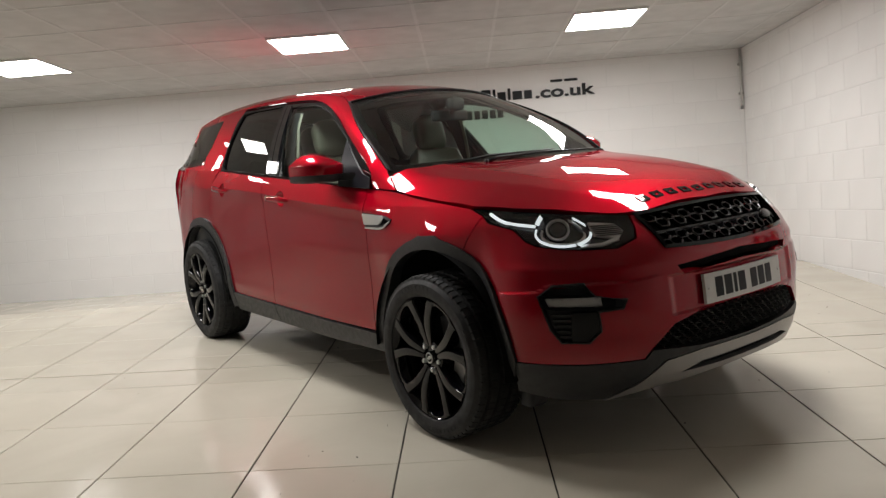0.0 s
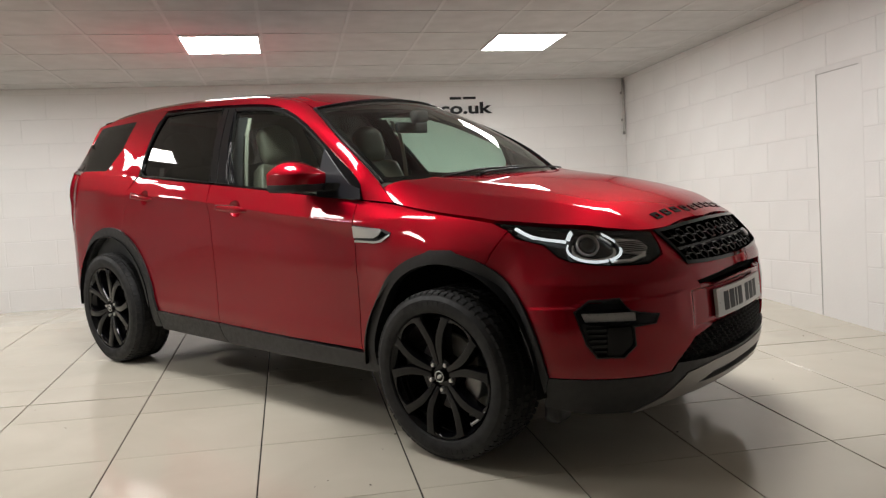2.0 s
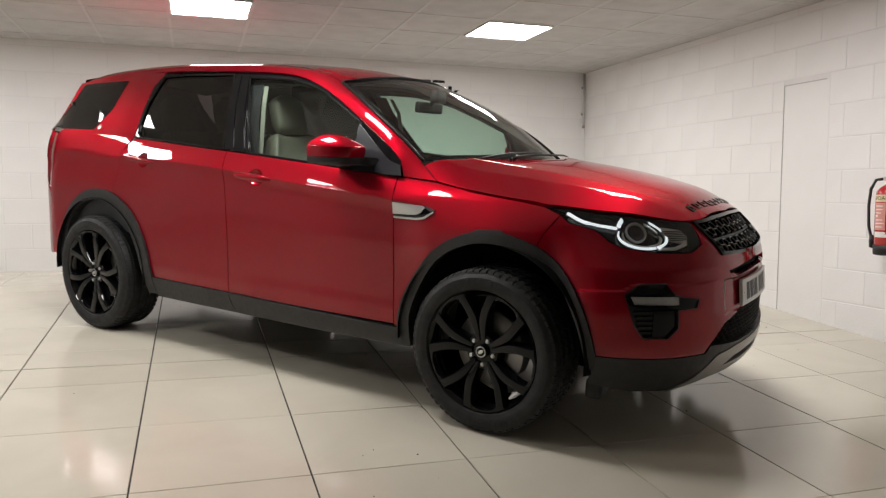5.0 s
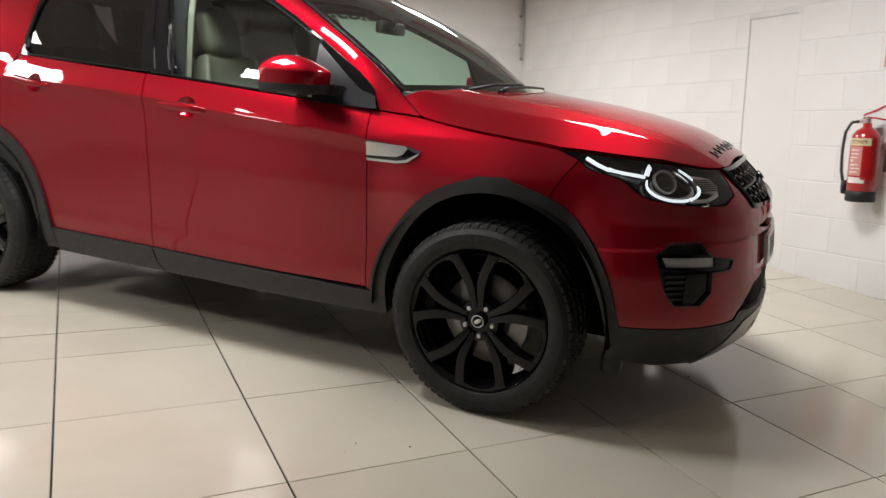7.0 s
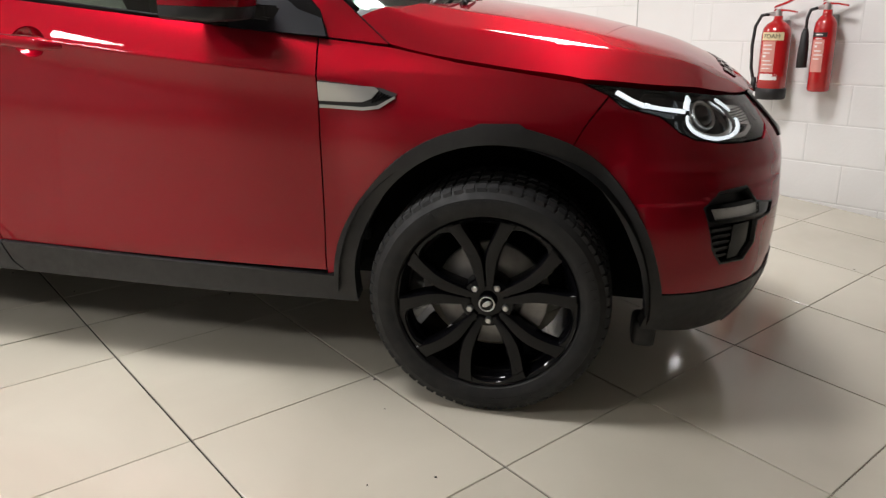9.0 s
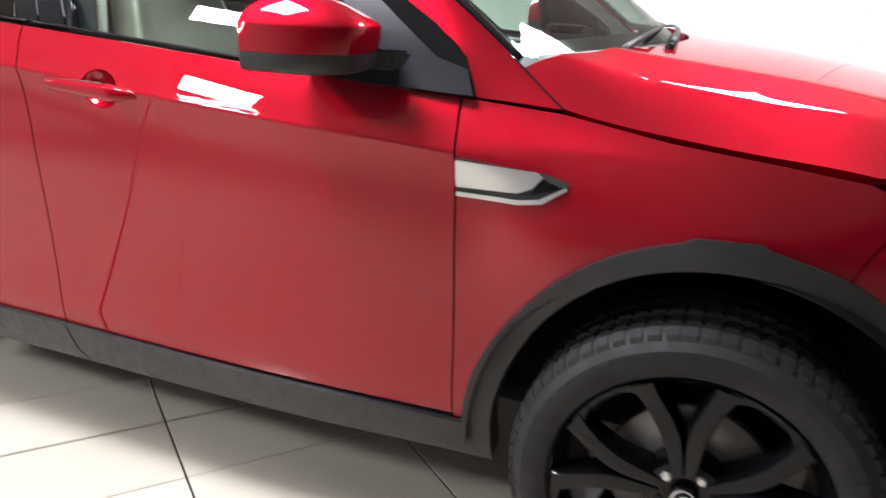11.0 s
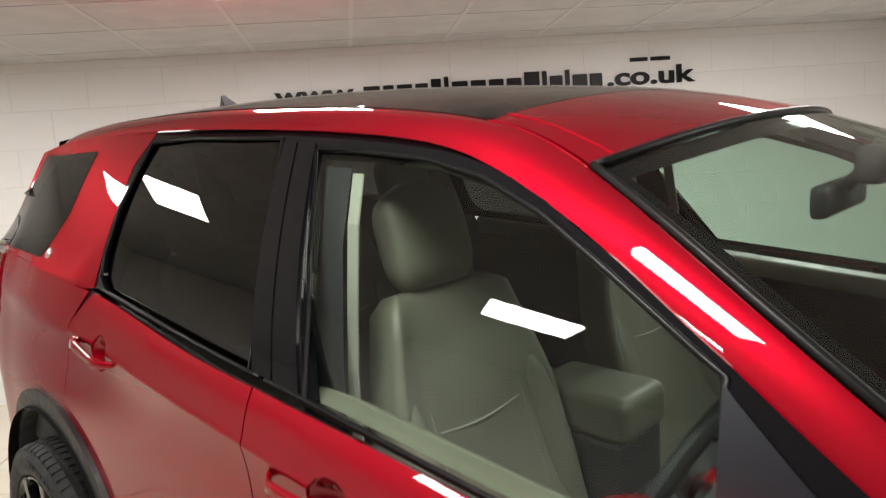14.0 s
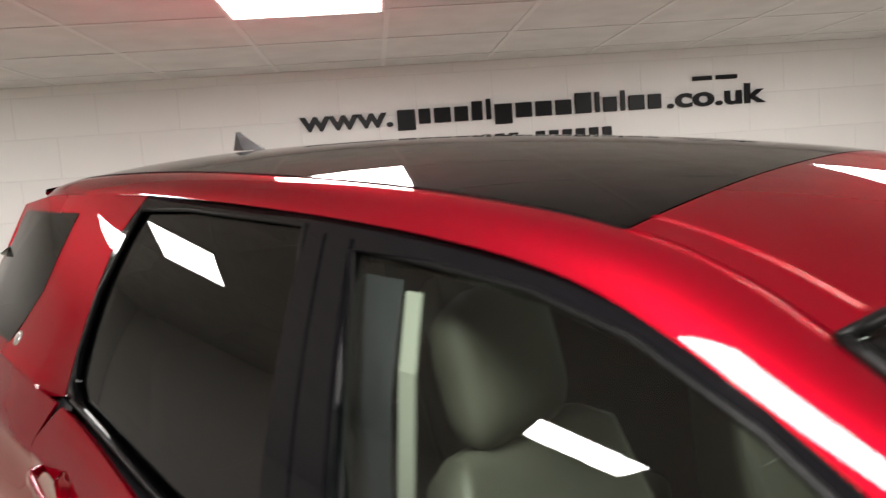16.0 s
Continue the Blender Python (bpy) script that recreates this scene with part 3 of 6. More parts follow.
FOG = [(1.945, 0.66), (2.0, 0.70), (2.12, 0.705), (2.155, 0.66), (2.275, 0.64), (2.255, 0.605), (2.16, 0.60), (2.165, 0.53), (2.115, 0.487), (2.02, 0.49), (1.985, 0.54)]
GRILLE = [(2.442, 0.924), (2.66, 0.936), (2.88, 0.941), (NOSE - 2.66, 0.936), (NOSE - 2.442, 0.924), (NOSE - 2.47, 0.800), (NOSE - 2.66, 0.792), (2.88, 0.788), (2.66, 0.792), (2.47, 0.800)]
SLOT = [(2.50, 0.735), (2.88, 0.757), (NOSE - 2.50, 0.735), (NOSE - 2.53, 0.70), (2.88, 0.715), (2.53, 0.70)]
LOWER = [(2.36, 0.445), (2.46, 0.525), (2.60, 0.557), (2.88, 0.562), (NOSE - 2.60, 0.557), (NOSE - 2.46, 0.525), (NOSE - 2.36, 0.445), (NOSE - 2.60, 0.425), (2.88, 0.42), (2.60, 0.425)]
BUMPER = arc(FAX, AXZ, R_ARCH, 66, 9, 14) + [(1.856, 0.412), (2.10, 0.410), (2.33, 0.412), (2.36, 0.445), (2.46, 0.525), (2.60, 0.557), (2.88, 0.562)]
BUMPER += mirror_u(BUMPER)[1:]
TOPEDGE = [(1.6005, 0.859), (1.6545, 0.9415), (1.688, 0.9165), (1.788, 0.8935), (1.86, 0.851), (1.919, 0.834), (2.05, 0.820), (2.15, 0.816), (2.30, 0.815), (2.389, 0.844), (2.415, 0.882), (2.43, 0.922), (2.442, 0.92), (2.47, 0.798), (2.66, 0.790), (2.88, 0.786)]
BUMPER += (TOPEDGE[:-1] + mirror_u(TOPEDGE))[::-1][0:]
CORE = (0, 0, 0.7)

def oval(cx, cz, rx, rz, n=14):
    return [(cx + rx * math.cos(2 * math.pi * i / n), cz + rz * math.sin(2 * math.pi * i / n)) for i in range(n)]


SCOOPS = (oval(0.013, 1.010, 0.055, 0.044), oval(-0.955, 1.058, 0.055, 0.044))
DOORS = []
for f in (body, mirrored(body)):
    DOORS.append((patch("front_door", FRONT_DOOR, f, M_PAINT, car, CORE, (0.05, 0.004), holes=[SCOOPS[0]], lip=0.012), patch("rear_door", REAR_DOOR, f, M_PAINT, car, CORE, (0.05, 0.004), holes=[SCOOPS[1]], lip=0.012)))
    patch("front_wing", WING, f, M_PAINT, car, CORE, (0.04, 0.0125))
    patch("rear_quarter_panel", QUARTER, f, M_PAINT, car, CORE, (0.04, 0.03), lip=0.006)
front_bumper = patch("front_bumper", BUMPER, body, M_PAINT, car, CORE, (0.022, 0.0055), holes=[SLOT, FOG, mirror_u(FOG)])

# bonnet
lead_x = spline([0, 0.25, 0.44, 0.53, 0.63, 0.72, 0.788], [2.118, 2.102, 2.072, 2.005, 1.905, 1.76, 1.59])
rear_x = line([0, 0.2, 0.34, 0.48, 0.6, 0.70, 0.757, 0.788], [1.205, 1.19, 1.166, 1.126, 1.072, 1.008, 0.952, 1.056])
drop_h = spline([0.9, 1.06, 1.256, 1.435, 1.59, 1.76, 1.905, 2.005, 2.072, 2.118], [0.066, 0.108, 0.127, 0.128, 0.122, 0.136, 0.152, 0.176, 0.186, 0.19])
drop_p = spline([0.9, 1.0, 1.06, 1.25, 1.6, 2.0, 2.2], [22.0, 15.0, 10.5, 5.0, 3.2, 2.5, 2.4])
mid_h = spline([0.9, 1.2, 1.5, 1.8, 2.0, 2.08, 2.118], [1.160, 1.146, 1.118, 1.068, 1.012, 0.972, 0.952])


bulge_a = line([1.0, 1.25, 1.46, 1.62, 1.75, 1.87, 1.955, 2.2], [0.56, 0.532, 0.508, 0.492, 0.473, 0.455, 0.435, 0.40])
crease_a = line([0.9, 1.0, 1.21, 1.44, 1.56, 1.70, 1.79, 1.87, 1.955, 2.2], [0.70, 0.69, 0.664, 0.642, 0.619, 0.588, 0.56, 0.522, 0.475, 0.44])


crease_up = line([1.2, 1.4, 1.6, 1.72, 1.9, 2.02], [0, 0.007, 0.010, 0.017, 0.014, 0])


def bonnet_z(x, a):
    """Three surfaces across: the raised middle, the slope to the outer crease, and the side, met in small radii."""
    top, drop, p = mid_h(x), drop_h(x), drop_p(x)
    ab, ac = bulge_a(x), crease_a(x)
    zb, zc = top - drop * (ab / 0.79) ** p + 0.004, top - drop * (ac / 0.79) ** p
    k = crease_up(x)
    zb, zc = zb + 0.5 * k, zc + k
    sm = (zb - zc) / (ac - ab)
    avg = (zc - top + drop) / (0.79 - ac)
    s0 = min(avg, max(sm + 0.07, (0.55 + 0.42 * max(0, min(1, (x - 1.0) / 0.3))) * avg))
    d = a - ac
    zs = (top - (top - zb) * (a / ab) ** 2, zb - sm * (a - ab), zc - s0 * d - (avg - s0) / (0.79 - ac) * max(0, d) ** 2)
    m = min(zs)
    return m - 0.0011 * math.log(sum(math.exp(-(q - m) / 0.0011) for q in zs))


def bonnet_at(y, s):
    a = abs(y)
    x = rear_x(a) + (lead_x(a) - rear_x(a)) * s
    return (x, y, bonnet_z(x, a))


patch("bonnet", [(-0.788, 0), (0.788, 0), (0.788, 1), (-0.788, 1)], bonnet_at, M_PAINT, car, (1.5, 0, 0.5), (0.012, 0.04), lip=0.025)
# cant rail: A-pillar and roof side in one sweep, from outer to inner edge
E1 = [(0.884, 0.814, 1.060), (0.857, 0.799, 1.129), (0.787, 0.781, 1.186), (0.580, 0.729, 1.305), (0.407, 0.671, 1.396), (0.262, 0.626, 1.462), (0.08, 0.588, 1.528), (-0.12, 0.570, 1.560), (-0.43, 0.557, 1.577), (-0.9, 0.557, 1.588), (-1.3, 0.556, 1.583), (-1.7, 0.54, 1.567), (-2.03, 0.49, 1.535)]
E2 = [(1.054, 0.792, 1.048), (0.946, 0.759, 1.129), (0.811, 0.742, 1.231), (0.644, 0.705, 1.332), (0.447, 0.624, 1.432), (0.278, 0.545, 1.506), (0.119, 0.508, 1.566), (-0.1, 0.495, 1.601), (-0.43, 0.49, 1.622), (-0.9, 0.49, 1.632), (-1.3, 0.488, 1.625), (-1.7, 0.47, 1.604), (-2.05, 0.43, 1.565)]
TS = list(range(-1, 12))
e1 = [spline(TS, [p[i] for p in E1]) for i in range(3)]
e2 = [spline(TS, [p[i] for p in E2]) for i in range(3)]


def rail(t, v):
    a, b = Vector([q(t) for q in e1]), Vector([q(t) for q in e2])
    bulge = float(np.interp(t, [-1, 0, 1.5, 3.5, 5], [0.002, 0.006, 0.012, 0.019, 0.025]))
    c = (a + b) / 2 + Vector((0.25 * max(0, 1 - t / 5), 1, 1)).normalized() * bulge
    p = a * (1 - v) ** 2 + c * 2 * v * (1 - v) + b * v * v
    return (p.x, -p.y, p.z)


RAIL = [(-1, 0), (11, 0), (11, 1), (-1, 1)]
ROOFC = spline([4, 5, 6, 7, 8, 9, 10, 11], [1.566, 1.608, 1.637, 1.658, 1.667, 1.660, 1.640, 1.600])
ROOFX = spline([4, 5, 6, 7, 11], [0.37, 0.155, -0.09, -0.43, -2.09])


def roof_at(t, r):
    x, y, z = [q(t) for q in e2]
    k = 1 - abs(r) ** 2.2
    return (x + (ROOFX(t) - x) * k, y * r, z + (ROOFC(t) - z) * k)


# not the drawn screen: only tilts its shading normals to shift the mirrored lamp
def screen_normal_f(t, r):
    x, y, z = screen_at(t, r)
    return (1.06 * x, y, z)


WSX = spline([0, 1, 2, 3, 4], [1.19, 1.005, 0.815, 0.588, 0.375])
WSZ = spline([0, 1, 2, 3, 4], [1.135, 1.265, 1.383, 1.487, 1.562])


def screen_at(t, r):
    x, y, z = [q(t) for q in e2]
    k = 1 - abs(r) ** float(np.interp(t, [0, 1, 3.5], [1.4, 1.5, 2.2]))
    return (x + (WSX(t) - x) * k, y * r, z + (WSZ(t) - z) * k)


# near-black tubes along the bonnet's rear corners, in place of the gap's shade
for sy in (1, -1):
    bm = bmesh.new()
    tube(bm, [Vector((e2[0](t), sy * (e2[1](t) + 0.0015), e2[2](t) + 0.0005)) for t in np.linspace(-1, 0, 12)], 0.0019, 6)
    part("bonnet_seam", bm, M_DARK, car, "thin dark tube drawn in for the shade of the bonnet gap")
for f in (rail, mirrored(rail)):
    patch("roof_rail", RAIL, f, M_PAINT, car, (-0.5, 0, 1.0), (0.1, 0.125), lip=0.012)
patch("roof_front", [(4.02, -0.985), (4.02, 0.985), (5.35, 0.985), (5.35, -0.985)], roof_at, M_PAINT, car, (-0.5, 0, 0.5), (0.1, 0.06), lip=0.01)
patch("roof_glass", [(5.365, -0.985), (5.365, 0.985), (9.9, 0.985), (9.9, -0.985)], roof_at, M_ROOFGLASS, car, (-0.5, 0, 0.5), (0.1, 0.06), lip=0.006, label="dark panoramic glass roof")
patch("roof_rear", [(9.915, -0.985), (9.915, 0.985), (11, 0.985), (11, -0.985)], roof_at, M_PAINT, car, (-0.5, 0, 0.5), (0.1, 0.06), lip=0.01)
patch("windscreen", [(0.06, -0.985), (0.06, 0.985), (3.96, 0.985), (3.96, -0.985)], screen_at, M_SCREEN, car, (-0.5, 0, 0.5), (0.1, 0.06), lip=0.004, label="green-tinted windscreen", normal_f=screen_normal_f).visible_shadow = False

# upper side: glass and pillars
up_b = spline([-2.1, -1.65, -1.1, -0.5, 0.0, 0.5, 0.85, 1.0], [0.69, 0.748, 0.778, 0.812, 0.818, 0.815, 0.80, 0.785])
up_k = spline([-2.1, -1.3, -0.5, 0.1, 0.5, 1.0], [0.22, 0.29, 0.43, 0.365, 0.35, 0.33])
up_q = line([-0.5, 0.1], [0.38, 0.60])


def upper(x, z):
    d = z - 1.13
    y = up_b(x) - up_k(x) * d - up_q(x) * d * abs(d)
    if x < -1.15:
        k, h = min(1, (-1.15 - x) / 0.12), belt(x)
        d2 = h - 1.13
        y += k * (-body(x, h)[1] - (up_b(x) - up_k(x) * d2 - 0.38 * d2 * abs(d2))) * math.exp(-max(0, z - h) / 0.07)
    return (x, -y, z)


def glass_side(x, z):
    """The side panes lie a little deeper at the waist than at the roof."""
    x, y, z = upper(x, z)
    return (x, y + float(np.interp(x, [-0.25, -0.1], [0.006, 0.030])) * max(-0.2, 1 - (z - 1.13) / 0.41), z)


# not the drawn front pane: tilted shading normals that place the mirrored lamp
def front_normal_f(x, z):
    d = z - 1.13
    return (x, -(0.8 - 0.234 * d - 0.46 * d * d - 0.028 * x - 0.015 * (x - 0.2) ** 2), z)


# likewise for the rear pane: shading normals only, its geometry stays on glass_side
def rear_normal_f(x, z):
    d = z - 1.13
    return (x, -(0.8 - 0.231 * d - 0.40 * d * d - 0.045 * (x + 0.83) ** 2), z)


FWIN = [(-0.118, 1.128), (0.2, 1.106), (0.603, 1.078), (0.574, 1.300), (0.54, 1.3165), (0.40, 1.3865), (0.26, 1.4505), (0.12, 1.4955), (-0.02, 1.5205), (-0.18, 1.531), (-0.352, 1.535)]
RWIN = [(-0.298, 1.140), (-0.7, 1.161), (-1.08, 1.184), (-1.126, 1.212), (-1.137, 1.27), (-1.136, 1.39), (-1.098, 1.556), (-0.9, 1.565), (-0.493, 1.560)]
QWIN = [(-1.425, 1.532), (-1.465, 1.36), (-1.575, 1.228), (-2.085, 1.228), (-1.93, 1.515)]


def grow(poly, d):
    """The outline pushed out by d."""
    n, res = len(poly), []
    area = sum(a[0] * b[1] - b[0] * a[1] for a, b in zip(poly, poly[1:] + poly[:1]))
    s = 1 if area > 0 else -1
    for i in range(n):
        p, q, r = Vector(poly[i - 1]), Vector(poly[i]), Vector(poly[(i + 1) % n])
        n1, n2 = (q - p).normalized(), (r - q).normalized()
        n1, n2 = Vector((n1.y, -n1.x)) * s, Vector((n2.y, -n2.x)) * s
        m = (n1 + n2).normalized()
        res.append(tuple(q + m * d / max(0.5, m.dot(n1))))
    return res


SAIL = [(0.607, 1.073), (0.885, 1.061), (0.866, 1.108), (0.80, 1.128), (0.575, 1.292)]
PILLARS = [(0.888, 1.062), (0.5, belt(0.5) + G), (0.1, belt(0.1) + G), (-0.244, belt(-0.244) + G), (-0.7, belt(-0.7) + G), (-1.15, belt(-1.15) + G), (-1.15, 1.50), (-1.10, 1.588), (-0.9, 1.592), (-0.43, 1.581), (-0.12, 1.564), (0.08, 1.532), (0.262, 1.466), (0.407, 1.400), (0.58, 1.309), (0.787, 1.190), (0.859, 1.132)]
CPILLAR = [(-1.155, belt(-1.15) + 0.0004), (-1.22, belt(-1.22) - 0.012), (-1.6, belt(-1.6) - 0.012), (-2.1, 1.215), (-2.0, 1.53), (-1.7, 1.568), (-1.3, 1.586), (-1.105, 1.588), (-1.155, 1.50)]
for f, g, fb, rb in ((upper, glass_side, front_normal_f, rear_normal_f), (mirrored(upper), mirrored(glass_side), mirrored(front_normal_f), mirrored(rear_normal_f))):
    patch("window_trim", PILLARS, f, M_GLOSSBLACK, car, CORE, (0.05, 0.03), holes=[FWIN, RWIN], lip=0.035, label="gloss black window surround")
    patch("c_pillar", CPILLAR, f, M_PAINT, car, CORE, (0.05, 0.03), holes=[QWIN], lip=0.002)
    patch("front_window", grow(FWIN, 0.01), g, M_GLASS, car, CORE, (0.06, 0.04), lip=0, raise_=-0.006, label="green-tinted side window", normal_f=fb).visible_shadow = False
    patch("rear_window", grow(RWIN, 0.01), g, M_PRIVACY, car, CORE, (0.06, 0.04), lip=0, raise_=-0.006, label="dark privacy side window", normal_f=rb)
    patch("quarter_window", grow(QWIN, 0.004), f, M_PRIVACY, car, CORE, (0.06, 0.04), lip=0.004, raise_=0.0015, label="dark privacy quarter window")



# ---- parts of the car ----
def on(u, z, up=0.0, f=body):
    """A point of the body, lifted by up along its normal."""
    e = 0.004
    p = Vector(f(u, z))
    n = (Vector(f(u + e, z)) - Vector(f(u - e, z))).cross(Vector(f(u, z + e)) - Vector(f(u, z - e))).normalized()
    if n.dot(p - Vector(CORE)) < 0:
        n.negate()
    return p + n * up


def u_of_y(y):
    a = float(np.interp(abs(y), [0, 0.22, 0.42, 0.585], [2.88, 2.66, 2.45, 2.27]))
    return a if y < 0 else NOSE - a


F_OUT = [(0.905, 0.292), (0.908, 0.39), (0.931, 0.51), (1.012, 0.652), (1.128, 0.772), (1.248, 0.834), (1.305, 0.852), (1.325, 0.862), (1.428, 0.866), (1.452, 0.854), (1.566, 0.820), (1.676, 0.748), (1.768, 0.640), (1.826, 0.525), (1.858, 0.413)]
F_IN = [(1.826, 0.330), (1.812, 0.415), (1.757, 0.567), (1.669, 0.690), (1.551, 0.778), (1.417, 0.810), (1.275, 0.795), (1.125, 0.715), (1.022, 0.575), (0.974, 0.425), (0.978, 0.295)]
R_OUT = [(-1.872, 0.36), (-1.862, 0.47), (-1.80, 0.62), (-1.68, 0.755), (-1.53, 0.838), (-1.376, 0.866), (-1.20, 0.843), (-1.05, 0.755), (-0.945, 0.62), (-0.885, 0.48), (-0.855, 0.383), (-0.83, 0.292)]
R_IN = [(-0.905, 0.285), (-0.95, 0.42), (-1.02, 0.575), (-1.12, 0.70), (-1.24, 0.775), (-1.376, 0.802), (-1.51, 0.778), (-1.65, 0.695), (-1.745, 0.57), (-1.792, 0.44), (-1.80, 0.36)]


def rounded(pts, n=4):
    """More points along an open line, smoothly."""
    ts = [0.0]
    for p, q in zip(pts, pts[1:]):
        ts.append(ts[-1] + (Vector(q) - Vector(p)).length)
    fx, fz = spline(ts, [p[0] for p in pts]), spline(ts, [p[1] for p in pts])
    res = []
    for a, b in zip(ts, ts[1:]):
        res += [(fx(a + (b - a) * i / n), fz(a + (b - a) * i / n)) for i in range(n)]
    return res + [pts[-1]]


F_OUT = rounded(F_OUT[:7]) + F_OUT[7:9] + rounded(F_OUT[9:])
F_IN, R_OUT, R_IN = rounded(F_IN), rounded(R_OUT), rounded(R_IN)
SILL_F = [(-0.196, 0.3835), (0.908, 0.3735), (0.905, 0.292), (0.978, 0.289), (0.6, 0.287), (0.2, 0.285), (-0.135, 0.283), (-0.17, 0.315)]
SILL_R = [(-0.854, 0.383), (-0.202, 0.3835), (-0.176, 0.315), (-0.141, 0.283), (-0.5, 0.279), (-0.83, 0.277), (-0.905, 0.284), (-0.83, 0.292)]
BUMP_BLACK = [(1.858, 0.4095), (1.826, 0.33), (1.815, 0.285), (2.0, 0.262), (2.2, 0.262), (2.32, 0.315), (2.42, 0.395), (2.60, 0.41), (2.88, 0.408)]
SKID = [(2.2, 0.258), (2.324, 0.313), (2.424, 0.393), (2.60, 0.408), (2.88, 0.406)]
SKID = SKID + mirror_u(SKID)[1:] + [(NOSE - 2.42, 0.295), (NOSE - 2.66, 0.312), (2.88, 0.315), (2.66, 0.312), (2.42, 0.295)]
BUMP_TOP = [(1.858, 0.4095), (2.10, 0.4075), (2.335, 0.4095), (2.362, 0.440), (2.60, 0.4225), (2.88, 0.4175)]
LOW_R = BUMP_BLACK[1:] + BUMP_TOP[::-1]
for f in (body, mirrored(body)):
    patch("front_arch_trim", F_OUT + F_IN, f, M_PLASTIC, car, CORE, (0.06, 0.04), lip=0.06, raise_=0.014, label="grained black plastic wheel arch trim")
    patch("rear_arch_trim", R_OUT + R_IN, f, M_PLASTIC, car, CORE, (0.06, 0.04), lip=0.06, raise_=0.014, label="grained black plastic wheel arch trim")
    patch("sill_trim", SILL_F[:3] + SILL_F[4:], f, M_PLASTIC, car, CORE, (0.06, 0.025), lip=0.05, raise_=0.012, label="grained black plastic sill trim")
    patch("sill_trim", SILL_R[:5] + [(-0.825, 0.277), (-0.832, 0.30)], f, M_PLASTIC, car, CORE, (0.06, 0.025), lip=0.05, raise_=0.012, label="grained black plastic sill trim")
    patch("lower_bumper", LOW_R, f, M_PLASTIC, car, CORE, (0.05, 0.03), lip=0.04, raise_=0.004, label="grained black plastic lower bumper")
SLIT = [(2.50, 0.335), (2.60, 0.362), (2.88, 0.365), (NOSE - 2.60, 0.362), (NOSE - 2.50, 0.335), (2.88, 0.335)]
patch("skid_plate", SKID, body, M_GREYTRIM, car, CORE, (0.05, 0.03), holes=[SLIT], lip=0.03, raise_=0.008, label="satin grey skid plate")
patch("skid_slot", grow(SLIT, 0.01), body, M_DARK, car, CORE, (0.1, 0.05), lip=0, raise_=-0.014)

# dark inner body, wheel housings, engine bay
bm = bmesh.new()
box(bm, (-2.15, -0.56, 0.26), (1.95, 0.56, 0.50), 0.03)
box(bm, (-0.86, -0.76, 0.30), (0.92, 0.76, 0.44), 0.02)
box(bm, (1.02, -0.56, 0.45), (1.93, 0.56, 0.93), 0.05)
box(bm, (1.85, -0.55, 0.30), (2.06, 0.55, 0.87), 0.03)
part("underbody", bm, M_DARK, car, "dark underbody", False)
for sx in (FAX, RAX):
    for sy in (-1, 1):
        bm = bmesh.new()
        prof = [(0.30, 0.0), (0.452, 0.0), (0.462, 0.26), (0.45, 0.30)]
        lathe(bm, prof, 28, Matrix.Translation((sx, sy * 0.585, AXZ)) @ Matrix.Rotation(radians(90 if sy < 0 else -90), 4, "X"), *((radians(-4), radians(184)) if sy < 0 else (radians(176), radians(364))))
        part("wheel_housing", bm, M_DARK, car, "dark wheel housing")
for sy in (-1, 1):
    bm = bmesh.new()
    vs = box(bm, (1.80, -0.80, 0.215), (1.87, -0.70, 0.30), 0.022, 3)
    bmesh.ops.transform(bm, matrix=Matrix.Diagonal((1, -sy, 1, 1)), verts=bm.verts[:])
    part("air_deflector", bm, M_PLASTIC, car)


# wheels: made round the local y axis, outer face at -y
SPOKE_R = [0.048, 0.07, 0.095, 0.12, 0.145, 0.17, 0.195, 0.22, 0.243, 0.253]
SPOKE_A = [13, 11, 9.6, 9.2, 9.8, 11.4, 13.4, 15.4, 17.0, 17.6]
SPOKE_W = [0.010, 0.013, 0.016, 0.0185, 0.020, 0.0205, 0.0208, 0.0215, 0.024, 0.028]


def spoke_branch(bm, a, sgn):
    """One arm of a forked spoke: it leaves the hub beside its twin and turns away from it towards the rim."""
    rows = []
    for r, off, w in zip(SPOKE_R, SPOKE_A, SPOKE_W):
        t = (r - 0.048) / 0.205
        ang = a + sgn * radians(off)
        face = -0.022 - 0.018 * math.sin(t * 1.9)
        c, s = math.cos(ang), math.sin(ang)
        def at(q, y, rr=r):
            return (rr * s + q * c, y, rr * c - q * s)
        rows.append([at(-w, face + 0.075 - 0.03 * t), at(-w - 0.002, face + 0.012), at(-w * 0.78, face), at(0, face - 0.0015), at(w * 0.78, face), at(w + 0.002, face + 0.012), at(w, face + 0.075 - 0.03 * t)])
    loft(bm, rows, True)


def rim_bridge(bm, a):
    """The curved web that closes the window between two arms at the rim."""
    rows = []
    for i in range(13):
        d = -1 + i / 6
        ang, r0 = a + radians(18.5 * d), 0.246 - 0.026 * abs(d) ** 3
        c, s = math.cos(ang), math.sin(ang)
        rows.append([(r * s, y, r * c) for r, y in ((r0, -0.004), (r0, -0.030), (r0 + 0.004, -0.036), (0.256, -0.0365), (0.256, -0.004))])
    loft(bm, rows, True)


